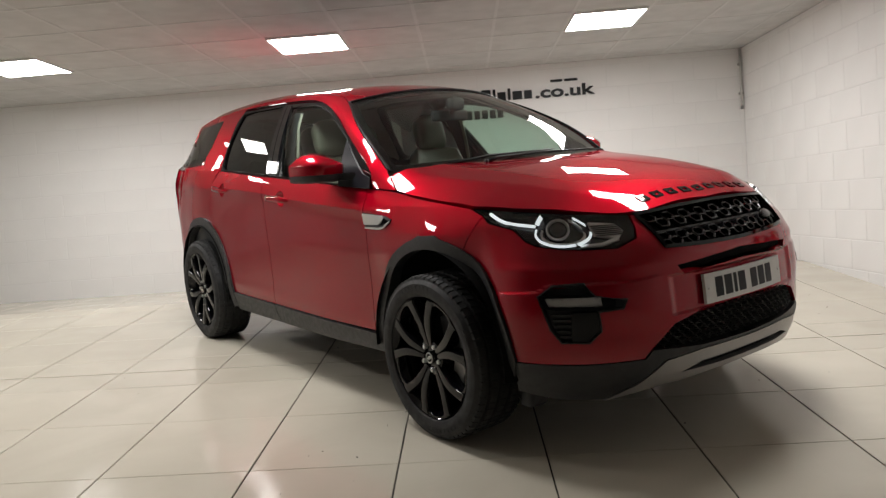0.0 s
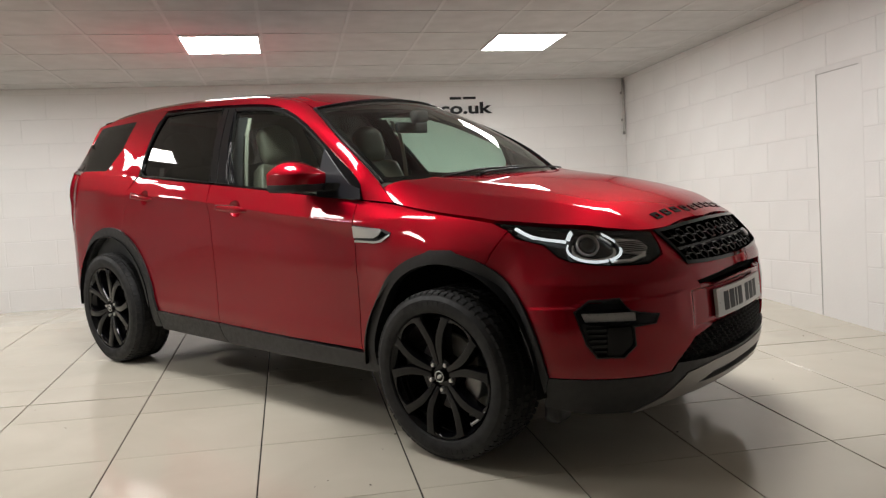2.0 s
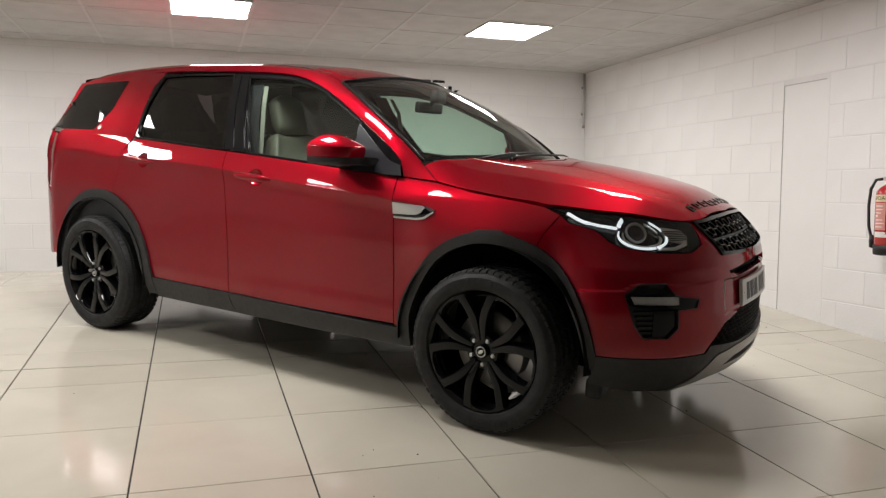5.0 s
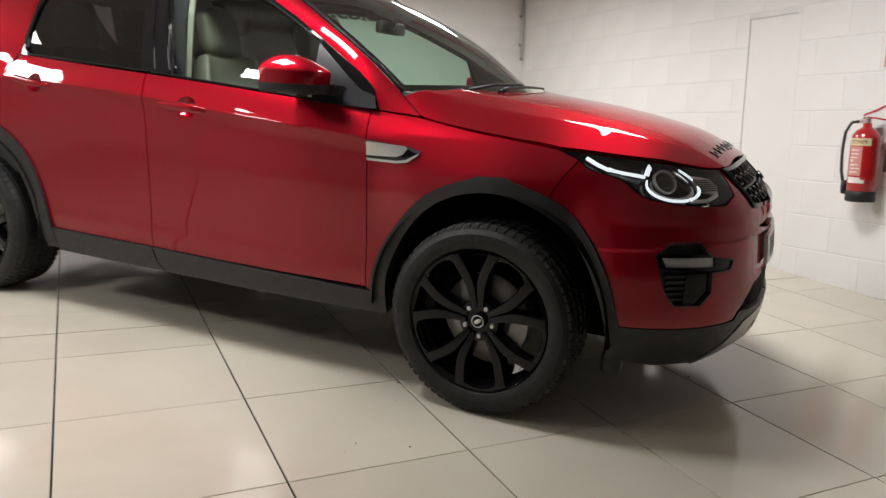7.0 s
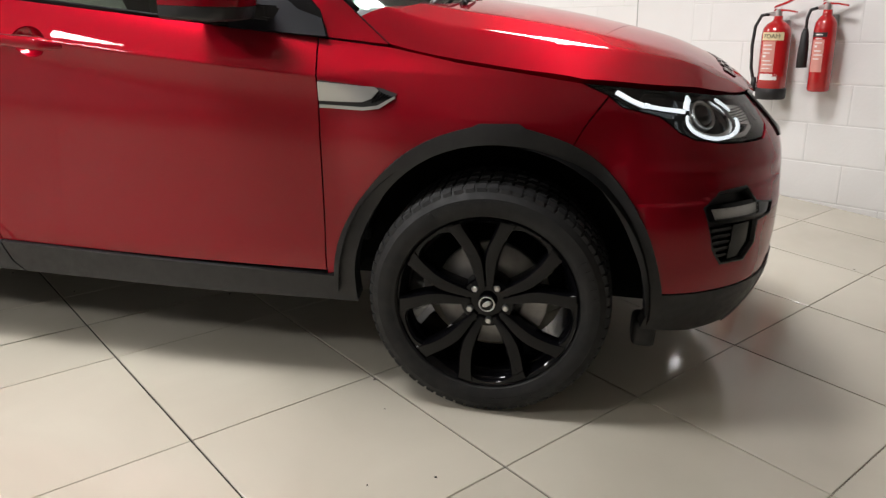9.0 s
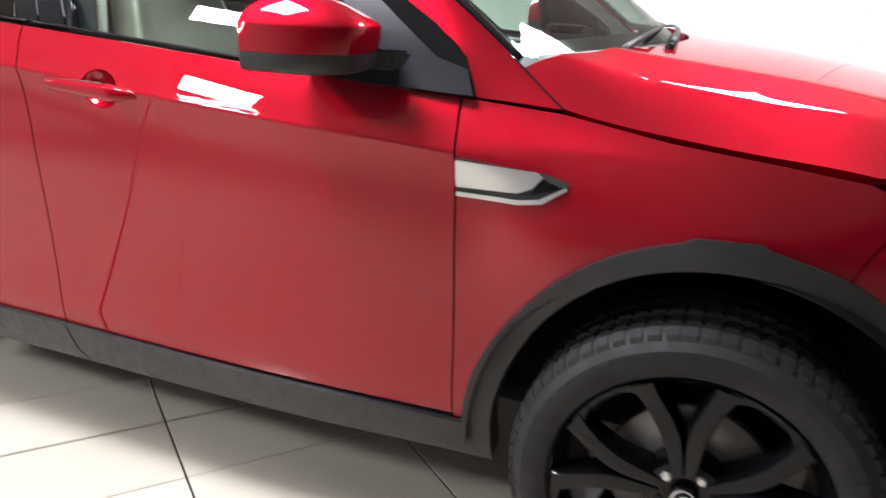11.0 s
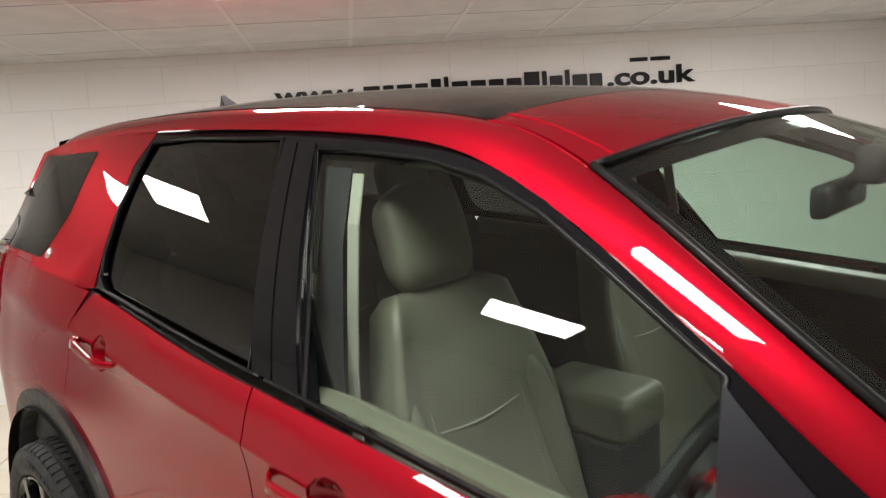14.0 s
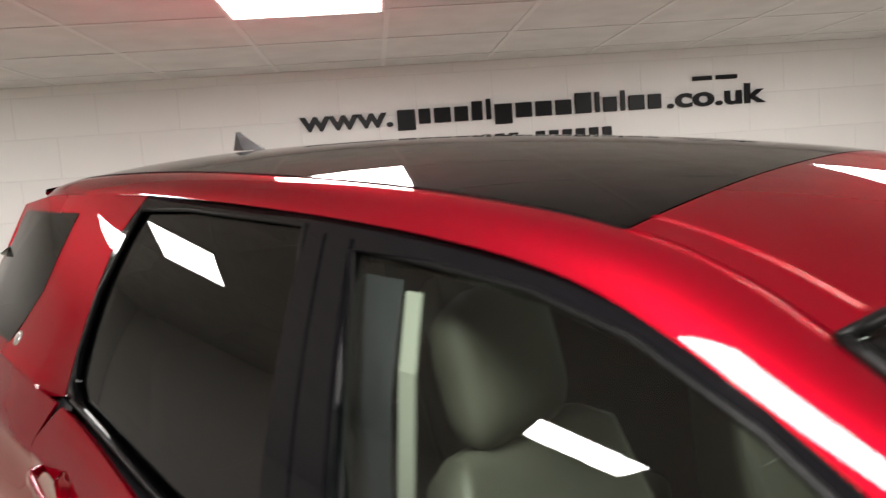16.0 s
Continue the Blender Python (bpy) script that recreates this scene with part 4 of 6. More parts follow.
def make_wheel():
    bm = bmesh.new()
    lathe(bm, [(0.225, 0.165), (0.228, 0.02), (0.236, -0.012), (0.252, -0.032), (0.2595, -0.040), (0.262, -0.036), (0.2625, -0.020), (0.25, -0.010), (0.245, 0.165)], 72, Matrix.Rotation(radians(90), 4, "X") @ Matrix.Diagonal((1, 1, -1, 1)))
    lathe(bm, [(0.078, 0.06), (0.080, -0.006), (0.074, -0.018), (0.058, -0.022), (0.052, -0.012), (0.0, -0.010)], 40, Matrix.Rotation(radians(90), 4, "X") @ Matrix.Diagonal((1, 1, -1, 1)))
    bmesh.ops.recalc_face_normals(bm, faces=bm.faces[:])
    wheel = part("wheel", bm, M_GLOSSBLACK, car, "gloss black five-spoke alloy wheel")
    wheel.data.set_sharp_from_angle(angle=radians(35))
    for i in range(5):
        bm = bmesh.new()
        for sgn in (-1, 1):
            spoke_branch(bm, radians(72 * i - 7), sgn)
        rim_bridge(bm, radians(72 * i + 29))
        bmesh.ops.recalc_face_normals(bm, faces=bm.faces[:])
        part("spoke", bm, M_GLOSSBLACK, wheel).data.set_sharp_from_angle(angle=radians(35))
    # tyre
    bm = bmesh.new()
    rot = Matrix.Rotation(radians(90), 4, "X") @ Matrix.Diagonal((1, 1, -1, 1))
    prof = [(0.250, 0.185), (0.262, 0.196), (0.29, 0.202), (0.325, 0.196), (0.340, 0.184)]
    for g in (0.168, 0.115, 0.058, 0.004):
        prof += [(0.3475, g + 0.010), (0.3395, g + 0.006), (0.3395, g - 0.004), (0.3485, g - 0.008)]
    prof += [(0.345, -0.022), (0.336, -0.034), (0.322, -0.043), (0.318, -0.0465), (0.300, -0.0485), (0.283, -0.0475), (0.279, -0.0455), (0.268, -0.043), (0.2645, -0.038), (0.2615, -0.030), (0.25, -0.02)]
    lathe(bm, prof, 96, rot)
    bmesh.ops.recalc_face_normals(bm, faces=bm.faces[:])
    tyre = part("tyre", bm, M_RUBBER, wheel, "black road tyre with moulded sidewall")
    tyre.data.set_sharp_from_angle(angle=radians(30))
    bm = bmesh.new()
    n = 66
    for i in range(n):
        a = 2 * math.pi * i / n
        m = Matrix.Rotation(a, 4, "Y")
        for y0, y1, r0, r1 in ((-0.036, -0.006, 0.334, 0.3515), (0.010, 0.050, 0.340, 0.3525), (0.066, 0.106, 0.340, 0.3525), (0.122, 0.160, 0.340, 0.3525), (0.174, 0.192, 0.334, 0.3515)):
            w = math.pi * 0.35 / n * 0.76
            sh = 0.006 if y0 > 0 else 0
            pts = [(-w, y0, r0), (w, y0, r0), (w + sh, y1, r0), (-w + sh, y1, r0)]
            drop = 0.007 if y0 < 0 else 0.0
            top = [(-w * 0.94, y0 + 0.003, r1 - drop), (w * 0.94, y0 + 0.003, r1 - drop), (w * 0.94 + sh, y1 - 0.002, r1), (-w * 0.94 + sh, y1 - 0.002, r1)]
            lo, hi = [bm.verts.new(m @ Vector(p)) for p in pts], [bm.verts.new(m @ Vector(p)) for p in top]
            bm.faces.new(hi)
            for k in range(4):
                bm.faces.new((lo[k], lo[(k + 1) % 4], hi[(k + 1) % 4], hi[k]))
    bmesh.ops.recalc_face_normals(bm, faces=bm.faces[:])
    tagged(part("tyre_tread", bm, M_RUBBER, wheel, "", False), kind="stuff")
    bm = bmesh.new()
    # raised bars where the maker's writing stands
    for a0, cnt in ((-34, 9), (148, 8), (60, 5)):
        for i in range(cnt):
            m = Matrix.Rotation(radians(a0 + i * 5.2), 4, "Y")
            vs = box(bm, (-0.0095, -0.0498, 0.297), (0.0095, -0.0475, 0.313))
            bmesh.ops.transform(bm, matrix=m, verts=vs)
    bmesh.ops.recalc_face_normals(bm, faces=bm.faces[:])
    tagged(part("sidewall_relief", bm, M_RUBBER, wheel, "", False), kind="stuff")
    bm = bmesh.new()
    lathe(bm, [(0.0, -0.030), (0.024, -0.030), (0.027, -0.027), (0.0275, -0.012)], 32, rot)
    part("hub_cap", bm, M_GLOSSBLACK, wheel, "round black hub cap with a silver oval")
    bm = bmesh.new()
    lathe(bm, [(0.0195, -0.0305), (0.0215, -0.0325), (0.0235, -0.0305)], 32, rot)
    lathe(bm, [(0.0, -0.0318), (0.011, -0.0318), (0.012, -0.0302)], 24, rot @ Matrix.Rotation(radians(35), 4, "Z") @ Matrix.Diagonal((1.25, 0.62, 1, 1)))
    part("hub_badge", bm, M_SILVER, wheel, "silver oval badge and ring")
    for i in range(5):
        bm = bmesh.new()
        a = radians(72 * i + 29)
        lathe(bm, [(0.0, -0.028), (0.0075, -0.028), (0.0095, -0.025), (0.0105, -0.010)], 6, Matrix.Translation((0.055 * math.sin(a), 0, 0.055 * math.cos(a))) @ rot)
        part("wheel_nut", bm, M_SILVER, wheel, "silver wheel nut", False)
    bm = bmesh.new()
    lathe(bm, [(0.07, 0.05), (0.075, 0.048), (0.158, 0.048), (0.16, 0.051), (0.16, 0.072), (0.07, 0.075)], 48, rot)
    part("brake_disc", bm, M_PIPE, wheel, "grey steel brake disc")
    bm = bmesh.new()
    pts = [(r * math.cos(radians(a)), r * math.sin(radians(a))) for r, aa in ((0.172, range(-28, 30, 8)), (0.10, range(28, -30, -8))) for a in aa]
    prism(bm, pts, 0.025, 0.10, "y", 0.006)
    part("brake_caliper", bm, M_PIPE, wheel, "grey brake caliper", False)
    return wheel


wheel = make_wheel()
wheel.matrix_basis = pose(FAX, -0.878, 0.3525)


def wheel_copy(m):
    made = {}
    for o in (wheel, *wheel.children_recursive):
        made[o] = o.copy()
        scene.collection.objects.link(made[o])
        made[o].parent = made.get(o.parent, car)
    made[wheel].matrix_basis = m


wheel_copy(pose(RAX, -0.878, 0.3525, 0, 31, 0))
wheel_copy(pose(FAX, 0.878, 0.3525, 0, 0, 180))
wheel_copy(pose(RAX, 0.878, 0.3525, 0, 20, 180))

# door handles and their scoops
for k, f in enumerate((body, mirrored(body))):
    for (cx, cz, x0, x1, z0, z1), door in zip(((0.013, 1.010, -0.150, 0.120, 1.020, 1.004), (-0.955, 1.058, -1.105, -0.850, 1.066, 1.052)), DOORS[k]):
        bm = bmesh.new()
        rows = []
        for r in (1.03, 0.97, 0.8, 0.55, 0.28, 0.02):
            rows.append([on(cx + 0.055 * r * math.cos(2 * math.pi * i / 20), cz + 0.044 * r * math.sin(2 * math.pi * i / 20), -0.003 - 0.040 * (1 - min(1, r) ** 2) ** 0.7, f) for i in range(20)])
        loft(bm, rows, True)
        part("handle_scoop", bm, M_PAINT, door)
        bm = bmesh.new()
        rows = []
        for i in range(13):
            t = i / 12
            x, z = x0 + (x1 - x0) * t, z0 + (z1 - z0) * t
            lift = 0.034 * min(1, (math.sin(math.pi * min(1, max(0, t))) * 2.2)) - 0.004
            hw = 0.0125 * (0.55 + 0.45 * min(1, math.sin(math.pi * t) * 2.5))
            ring = []
            for a in range(8):
                c, s = math.cos(2 * math.pi * a / 8), math.sin(2 * math.pi * a / 8)
                ring.append(on(x, z + hw * s, lift + 0.007 * c, f))
            rows.append(ring)
        loft(bm, rows, True)
        bm.faces.new(bm.verts[:8]), bm.faces.new(bm.verts[-8:])
        bmesh.ops.recalc_face_normals(bm, faces=bm.faces[:])
        part("door_handle", bm, M_PAINT, door, "body-coloured red pull handle")

# side vents in the wings
for f in (body, mirrored(body)):
    vent = patch("side_vent", [(0.872, 0.950), (1.046, 0.937), (1.092, 0.924), (1.082, 0.908), (1.046, 0.884), (1.0, 0.876), (0.874, 0.876)], f, M_PLASTIC, car, CORE, (0.05, 0.02), lip=0.01, raise_=0.004, label="black wing vent with a silver blade")
    patch("vent_blade", [(0.872, 0.947), (1.030, 0.938), (1.043, 0.929), (1.024, 0.908), (0.998, 0.897), (0.873, 0.895)], f, M_SILVER, vent, CORE, (0.05, 0.02), lip=0.008, raise_=0.011, label="satin silver blade")
    patch("vent_strip", [(0.874, 0.884), (1.0, 0.884), (1.04, 0.890), (1.086, 0.916), (1.090, 0.912), (1.046, 0.882), (1.0, 0.875), (0.874, 0.875)], f, M_SILVER, vent, CORE, (0.05, 0.02), lip=0.004, raise_=0.008, label="thin silver strip")
    for i in range(5):
        x = 1.04 + 0.009 * i
        patch("vent_fin", [(x, 0.928 - 0.003 * i), (x + 0.004, 0.927 - 0.003 * i), (x - 0.012, 0.897 + 0.003 * i), (x - 0.016, 0.897 + 0.003 * i)], f, M_GLOSSBLACK, vent, CORE, (0.05, 0.05), lip=0.004, raise_=0.009)

# mirrors
MIR = []
for i in range(41):
    t = math.sin((-1 + 2 * i / 40) * math.pi / 2)
    d = t - 0.10
    dome = 1 - (d / 0.90) ** 3.0 if d > 0 else 1 - (-d / 1.10) ** 1.6
    deep = 0.028 + 0.172 * math.sqrt(max(0.0, 1 - t ** 2.7)) if t > 0 else 0.200 - 0.055 * abs(t) ** 3.5
    MIR.append((-0.9615 - 0.1115 * t, 0.503 + deep, 1.199 + 0.0535 * max(0.0, dome), 1.112 + 0.012 * abs(t) ** 8))
RIDGE, SPLIT = 1.196, 1.150
CAP_LINE = [(a, (1 - ((a - 0.3) / 0.7) ** 2) ** 0.72 if a > 0.3 else 1 - 0.3 * ((0.3 - a) / 0.3) ** 2) for a in [math.sin(i / 18 * math.pi / 2) for i in range(19)]]


def mirror_cap_ring(y, xf, zt, zb):
    w = xf - 0.503
    return [(0.503 + a * w, y, RIDGE + b * (zt - RIDGE)) for a, b in CAP_LINE] + [(0.503 + 1.004 * w, y, RIDGE - 0.004), (0.503 + 0.995 * w, y, RIDGE - 0.025), (0.503 + 0.965 * w, y, SPLIT), (0.503, y, SPLIT)]


def mirror_low_ring(y, xf, zt, zb):
    w = xf - 0.503
    return [(0.503 + a * w, y, z) for a, z in ((0.0, SPLIT - 0.0008), (0.962, SPLIT - 0.0008), (0.955, SPLIT - 0.010), (0.92, zb + 0.008), (0.84, zb + 0.002), (0.7, zb), (0.35, zb), (0, zb))]


for sy in (1, -1):
    flip = Matrix.Diagonal((1, sy, 1, 1))
    def mirror_shell(ring):
        bm = bmesh.new()
        rows = [ring(*m) for m in MIR]
        vs = loft(bm, rows)
        bm.faces.new([r[0] for r in vs] + [r[-1] for r in vs[::-1]])
        bm.faces.new(vs[0]), bm.faces.new(vs[-1])
        bmesh.ops.recalc_face_normals(bm, faces=bm.faces[:])
        bm.transform(flip @ Matrix.Translation((0.022, 0.018, -0.012)))
        if sy < 0:
            bmesh.ops.reverse_faces(bm, faces=bm.faces[:])
        return bm
    cap = part("door_mirror", mirror_shell(mirror_cap_ring), M_PAINT, car, "red door mirror with a black lower shell")
    low = part("lower_shell", mirror_shell(mirror_low_ring), M_PLASTIC, cap, "grained black lower shell")
    cap.data.set_sharp_from_angle(angle=radians(62))
    low.data.set_sharp_from_angle(angle=radians(40))
    bm = bmesh.new()
    loft(bm, [[(x0, y, z1), (x1, y, z1), (x1, y, z0), (x0, y, z0)] for y, x0, x1, z0, z1 in ((-0.885, 0.57, 0.675, 1.114, 1.149), (-0.85, 0.58, 0.705, 1.112, 1.149), (-0.82, 0.60, 0.745, 1.100, 1.146), (-0.79, 0.62, 0.79, 1.080, 1.138))], True)
    bmesh.ops.recalc_face_normals(bm, faces=bm.faces[:])
    bmesh.ops.bevel(bm, geom=bm.edges[:], offset=0.006, segments=2, affect="EDGES")
    bm.transform(flip @ Matrix.Translation((0.012, 0.012, -0.010)))
    part("mirror_arm", bm, M_PLASTIC, cap, "black mirror arm", False)
    bm = bmesh.new()
    prism(bm, [(-1.052, 1.130), (-0.87, 1.125), (-0.862, 1.205), (-0.95, 1.228), (-1.03, 1.212)], 0.499, 0.505, "x", 0.002)
    bm.transform(flip @ Matrix.Translation((0.024, 0.018, -0.012)))
    part("mirror_glass", bm, M_CHROME, cap, "silvered mirror glass", False)
for f in (upper, mirrored(upper)):
    patch("mirror_sail", SAIL, f, M_SAIL, car, CORE, (0.06, 0.04), lip=0.01, raise_=0.007, label="black plastic mirror sail panel")
    # belt mouldings, window seals, pillar joints
    for poly, nm in ((FWIN, "window_seal"), (RWIN, "window_seal")):
        bm = bmesh.new()
        tube(bm, [on(a, b, 0.001, f) for a, b in poly], 0.005, 6, True)
        part(nm, bm, M_SEAL, car)
    bm = bmesh.new()
    tube(bm, [on(x, belt(x) + 0.006, 0.004, f) for x in np.linspace(0.605, -0.24, 20)], 0.0045, 6)
    part("belt_moulding", bm, M_SEAL, car)
    bm = bmesh.new()
    tube(bm, [on(x, belt(x) + 0.006, 0.004, f) for x in np.linspace(-0.26, -1.1, 18)], 0.0045, 6)
    part("belt_moulding", bm, M_SEAL, car)
    patch("pillar_trim", [(-0.135, 1.136), (-0.215, 1.141), (-0.425, 1.552), (-0.365, 1.549)], f, M_GLOSSBLACK, car, CORE, (0.05, 0.04), lip=0.006, raise_=0.004, label="gloss black door pillar trim")
    patch("pillar_trim", [(-0.222, 1.141), (-0.290, 1.147), (-0.478, 1.555), (-0.432, 1.552)], f, M_GLOSSBLACK, car, CORE, (0.05, 0.04), lip=0.006, raise_=0.004, label="gloss black door pillar trim")
    bm = bmesh.new()
    c = on(-1.52, 1.242, 0.0, f)
    d = (on(-1.52, 1.242, 0.01, f) - c).normalized()
    lathe(bm, [(0.0, 0.005), (0.014, 0.005), (0.018, 0.003), (0.0185, 0.0)], 24, Matrix.Translation(c) @ d.to_track_quat("Z", "Y").to_matrix().to_4x4())
    part("pillar_badge", bm, M_SILVER, car, "small round silver badge")
# roof ditch mouldings, screen edges
for sy in (1, -1):
    for t0, t1, r, w, mt in ((4.05, 5.36, 0.90, 0.003, M_PAINT), (4.0, 5.36, 1.0, 0.002, M_PAINT), (5.36, 10.9, 1.0, 0.0022, M_DARK)):
        bm = bmesh.new()
        tube(bm, [Vector(roof_at(t, sy * r)) + Vector((0, 0, 0.0)) for t in np.linspace(t0, t1, 30)], w, 6)
        part("roof_ditch_strip", bm, mt, car)
    bm = bmesh.new()
    tube(bm, [Vector(screen_at(t, sy * 0.99)) + Vector((0.004, 0, 0.002)) for t in np.linspace(0.0, 3.99, 30)], 0.0078, 6)
    part("screen_seal", bm, M_SEAL, car)
    patch("screen_border", [(0.08, sy * 0.93), (0.08, sy * 0.985), (3.96, sy * 0.985), (3.96, sy * 0.93)], screen_at, M_GLOSSBLACK, car, (-0.5, 0, 0.5), (0.1, 0.02), lip=0, raise_=-0.007)
bm = bmesh.new()
tube(bm, [Vector(screen_at(4.0, r)) + Vector((0.003, 0, 0.001)) for r in np.linspace(-0.99, 0.99, 40)], 0.0075, 6)
part("screen_seal", bm, M_SEAL, car)
patch("screen_border", [(3.72, -0.93), (3.72, 0.93), (3.96, 0.93), (3.96, -0.93)], screen_at, M_GLOSSBLACK, car, (-0.5, 0, 0.5), (0.1, 0.06), lip=0, raise_=-0.007)
patch("screen_border", [(0.06, -0.93), (0.06, 0.93), (0.30, 0.93), (0.30, -0.93)], screen_at, M_GLOSSBLACK, car, (-0.5, 0, 0.5), (0.1, 0.06), lip=0, raise_=-0.007)
# cowl under the screen, wipers
bm = bmesh.new()
rows = []
for k in range(4):
    row = []
    for i in range(41):
        y = -0.70 + 1.40 * i / 40
        a = Vector(bonnet_at(y, 0.0)) + Vector((0.01, 0, -0.03))
        b = Vector(screen_at(0.05, max(-1, min(1, y / 0.765))))
        row.append(a.lerp(b, k / 3) + Vector((0, 0, -0.012 * math.sin(math.pi * k / 3))))
    rows.append(row)
loft(bm, rows)
bmesh.ops.recalc_face_normals(bm, faces=bm.faces[:])
part("cowl_panel", bm, M_PLASTIC, car, "black plastic cowl panel")
for pts in (((1.105, -0.56, 1.128), (1.118, -0.50, 1.150), (1.14, -0.30, 1.172), (1.13, 0.05, 1.176), (1.10, 0.18, 1.178)), ((1.19, -0.36, 1.140), (1.195, -0.30, 1.160), (1.175, 0.0, 1.168), (1.125, 0.42, 1.163), (1.07, 0.60, 1.153))):
    bm = bmesh.new()
    tube(bm, pts, [0.010, 0.009, 0.006, 0.005, 0.004], 8)
    lathe(bm, [(0.0, 0.016), (0.008, 0.015), (0.012, 0.008), (0.013, -0.02)], 12, Matrix.Translation(pts[0]))
    part("wiper", bm, M_SEAL, car, "black windscreen wiper")
# rear end
bm = bmesh.new()
rows = []
for k in range(9):
    row = []
    for i in range(31):
        r = -1 + 2 * i / 30
        a = Vector(roof_at(11, r * 0.985))
        u = -2.13 - 0.79 * (1 - abs(r))
        b = Vector(body(u, 1.228))
        if r > 0:
            b.y = -b.y
        p = a.lerp(b, k / 8)
        row.append(p + Vector((-0.05, 0, 0)) * math.sin(math.pi * k / 8))
    rows.append(row)
loft(bm, rows)
bmesh.ops.recalc_face_normals(bm, faces=bm.faces[:])
part("tailgate_window", bm, M_PRIVACY, car, "dark privacy tailgate window")
bm = bmesh.new()
rows = []
for i in range(17):
    y = -0.47 + 0.94 * i / 16
    x = -2.035 - 0.05 * (1 - (y / 0.47) ** 2)
    rows.append([(x + 0.10, y, 1.572 + 0.03 * (1 - (y / 0.5) ** 2)), (x - 0.05, y, 1.560 + 0.03 * (1 - (y / 0.5) ** 2)), (x - 0.062, y, 1.545 + 0.03 * (1 - (y / 0.5) ** 2)), (x + 0.04, y, 1.522 + 0.03 * (1 - (y / 0.5) ** 2))])
loft(bm, rows, True)
bmesh.ops.recalc_face_normals(bm, faces=bm.faces[:])
part("roof_spoiler", bm, M_PAINT, car)
for f in (body, mirrored(body)):
    patch("tail_lamp", [(-2.16, 1.19), (-2.17, 1.10), (-2.23, 1.05), (-2.48, 1.04), (-2.48, 1.17), (-2.2, 1.20)], f, M_REDLAMP, car, CORE, (0.05, 0.03), lip=0.01, raise_=0.003, label="red tail lamp")
bm = bmesh.new()
rows = []
for k in range(7):
    t = k / 6
    w, h = 0.030 * (1 - 0.75 * t), 0.062 * t
    x0, x1 = -1.665 - 0.165 * t ** 0.8, -1.865 + 0.012 * t
    rows.append([(x0, 0.09, h), ((x0 + x1) / 2, 0.09 - w, h), (x1, 0.09 - w * 0.4, h), (x1, 0.09 + w * 0.4, h), ((x0 + x1) / 2, 0.09 + w, h)])
loft(bm, rows, True)
bm.faces.new(bm.verts[-5:])
bmesh.ops.recalc_face_normals(bm, faces=bm.faces[:])
bm.transform(Matrix.Translation((0, 0, 1.643)))
part("roof_antenna", bm, M_PLASTIC, car, "black shark-fin roof antenna").data.set_sharp_from_angle(angle=radians(40))

# headlamps
def strip(path, w):
    """An outline of width w along a path of surface points."""
    left, right = [], []
    for i, p in enumerate(path):
        a, b = Vector(path[max(0, i - 1)]), Vector(path[min(len(path) - 1, i + 1)])
        d = (b - a).normalized()
        n = Vector((-d.y, d.x)) * w / 2
        left.append(tuple(Vector(p) + n)), right.append(tuple(Vector(p) - n))
    return left + right[::-1]


LC, PC = (2.066, 0.890), (2.03, 0.902)


def wide_arc(r, a0, a1, n):
    return [(LC[0] + 3.2 * (u - LC[0]), z) for u, z in arc(*LC, r, a0, a1, n)]


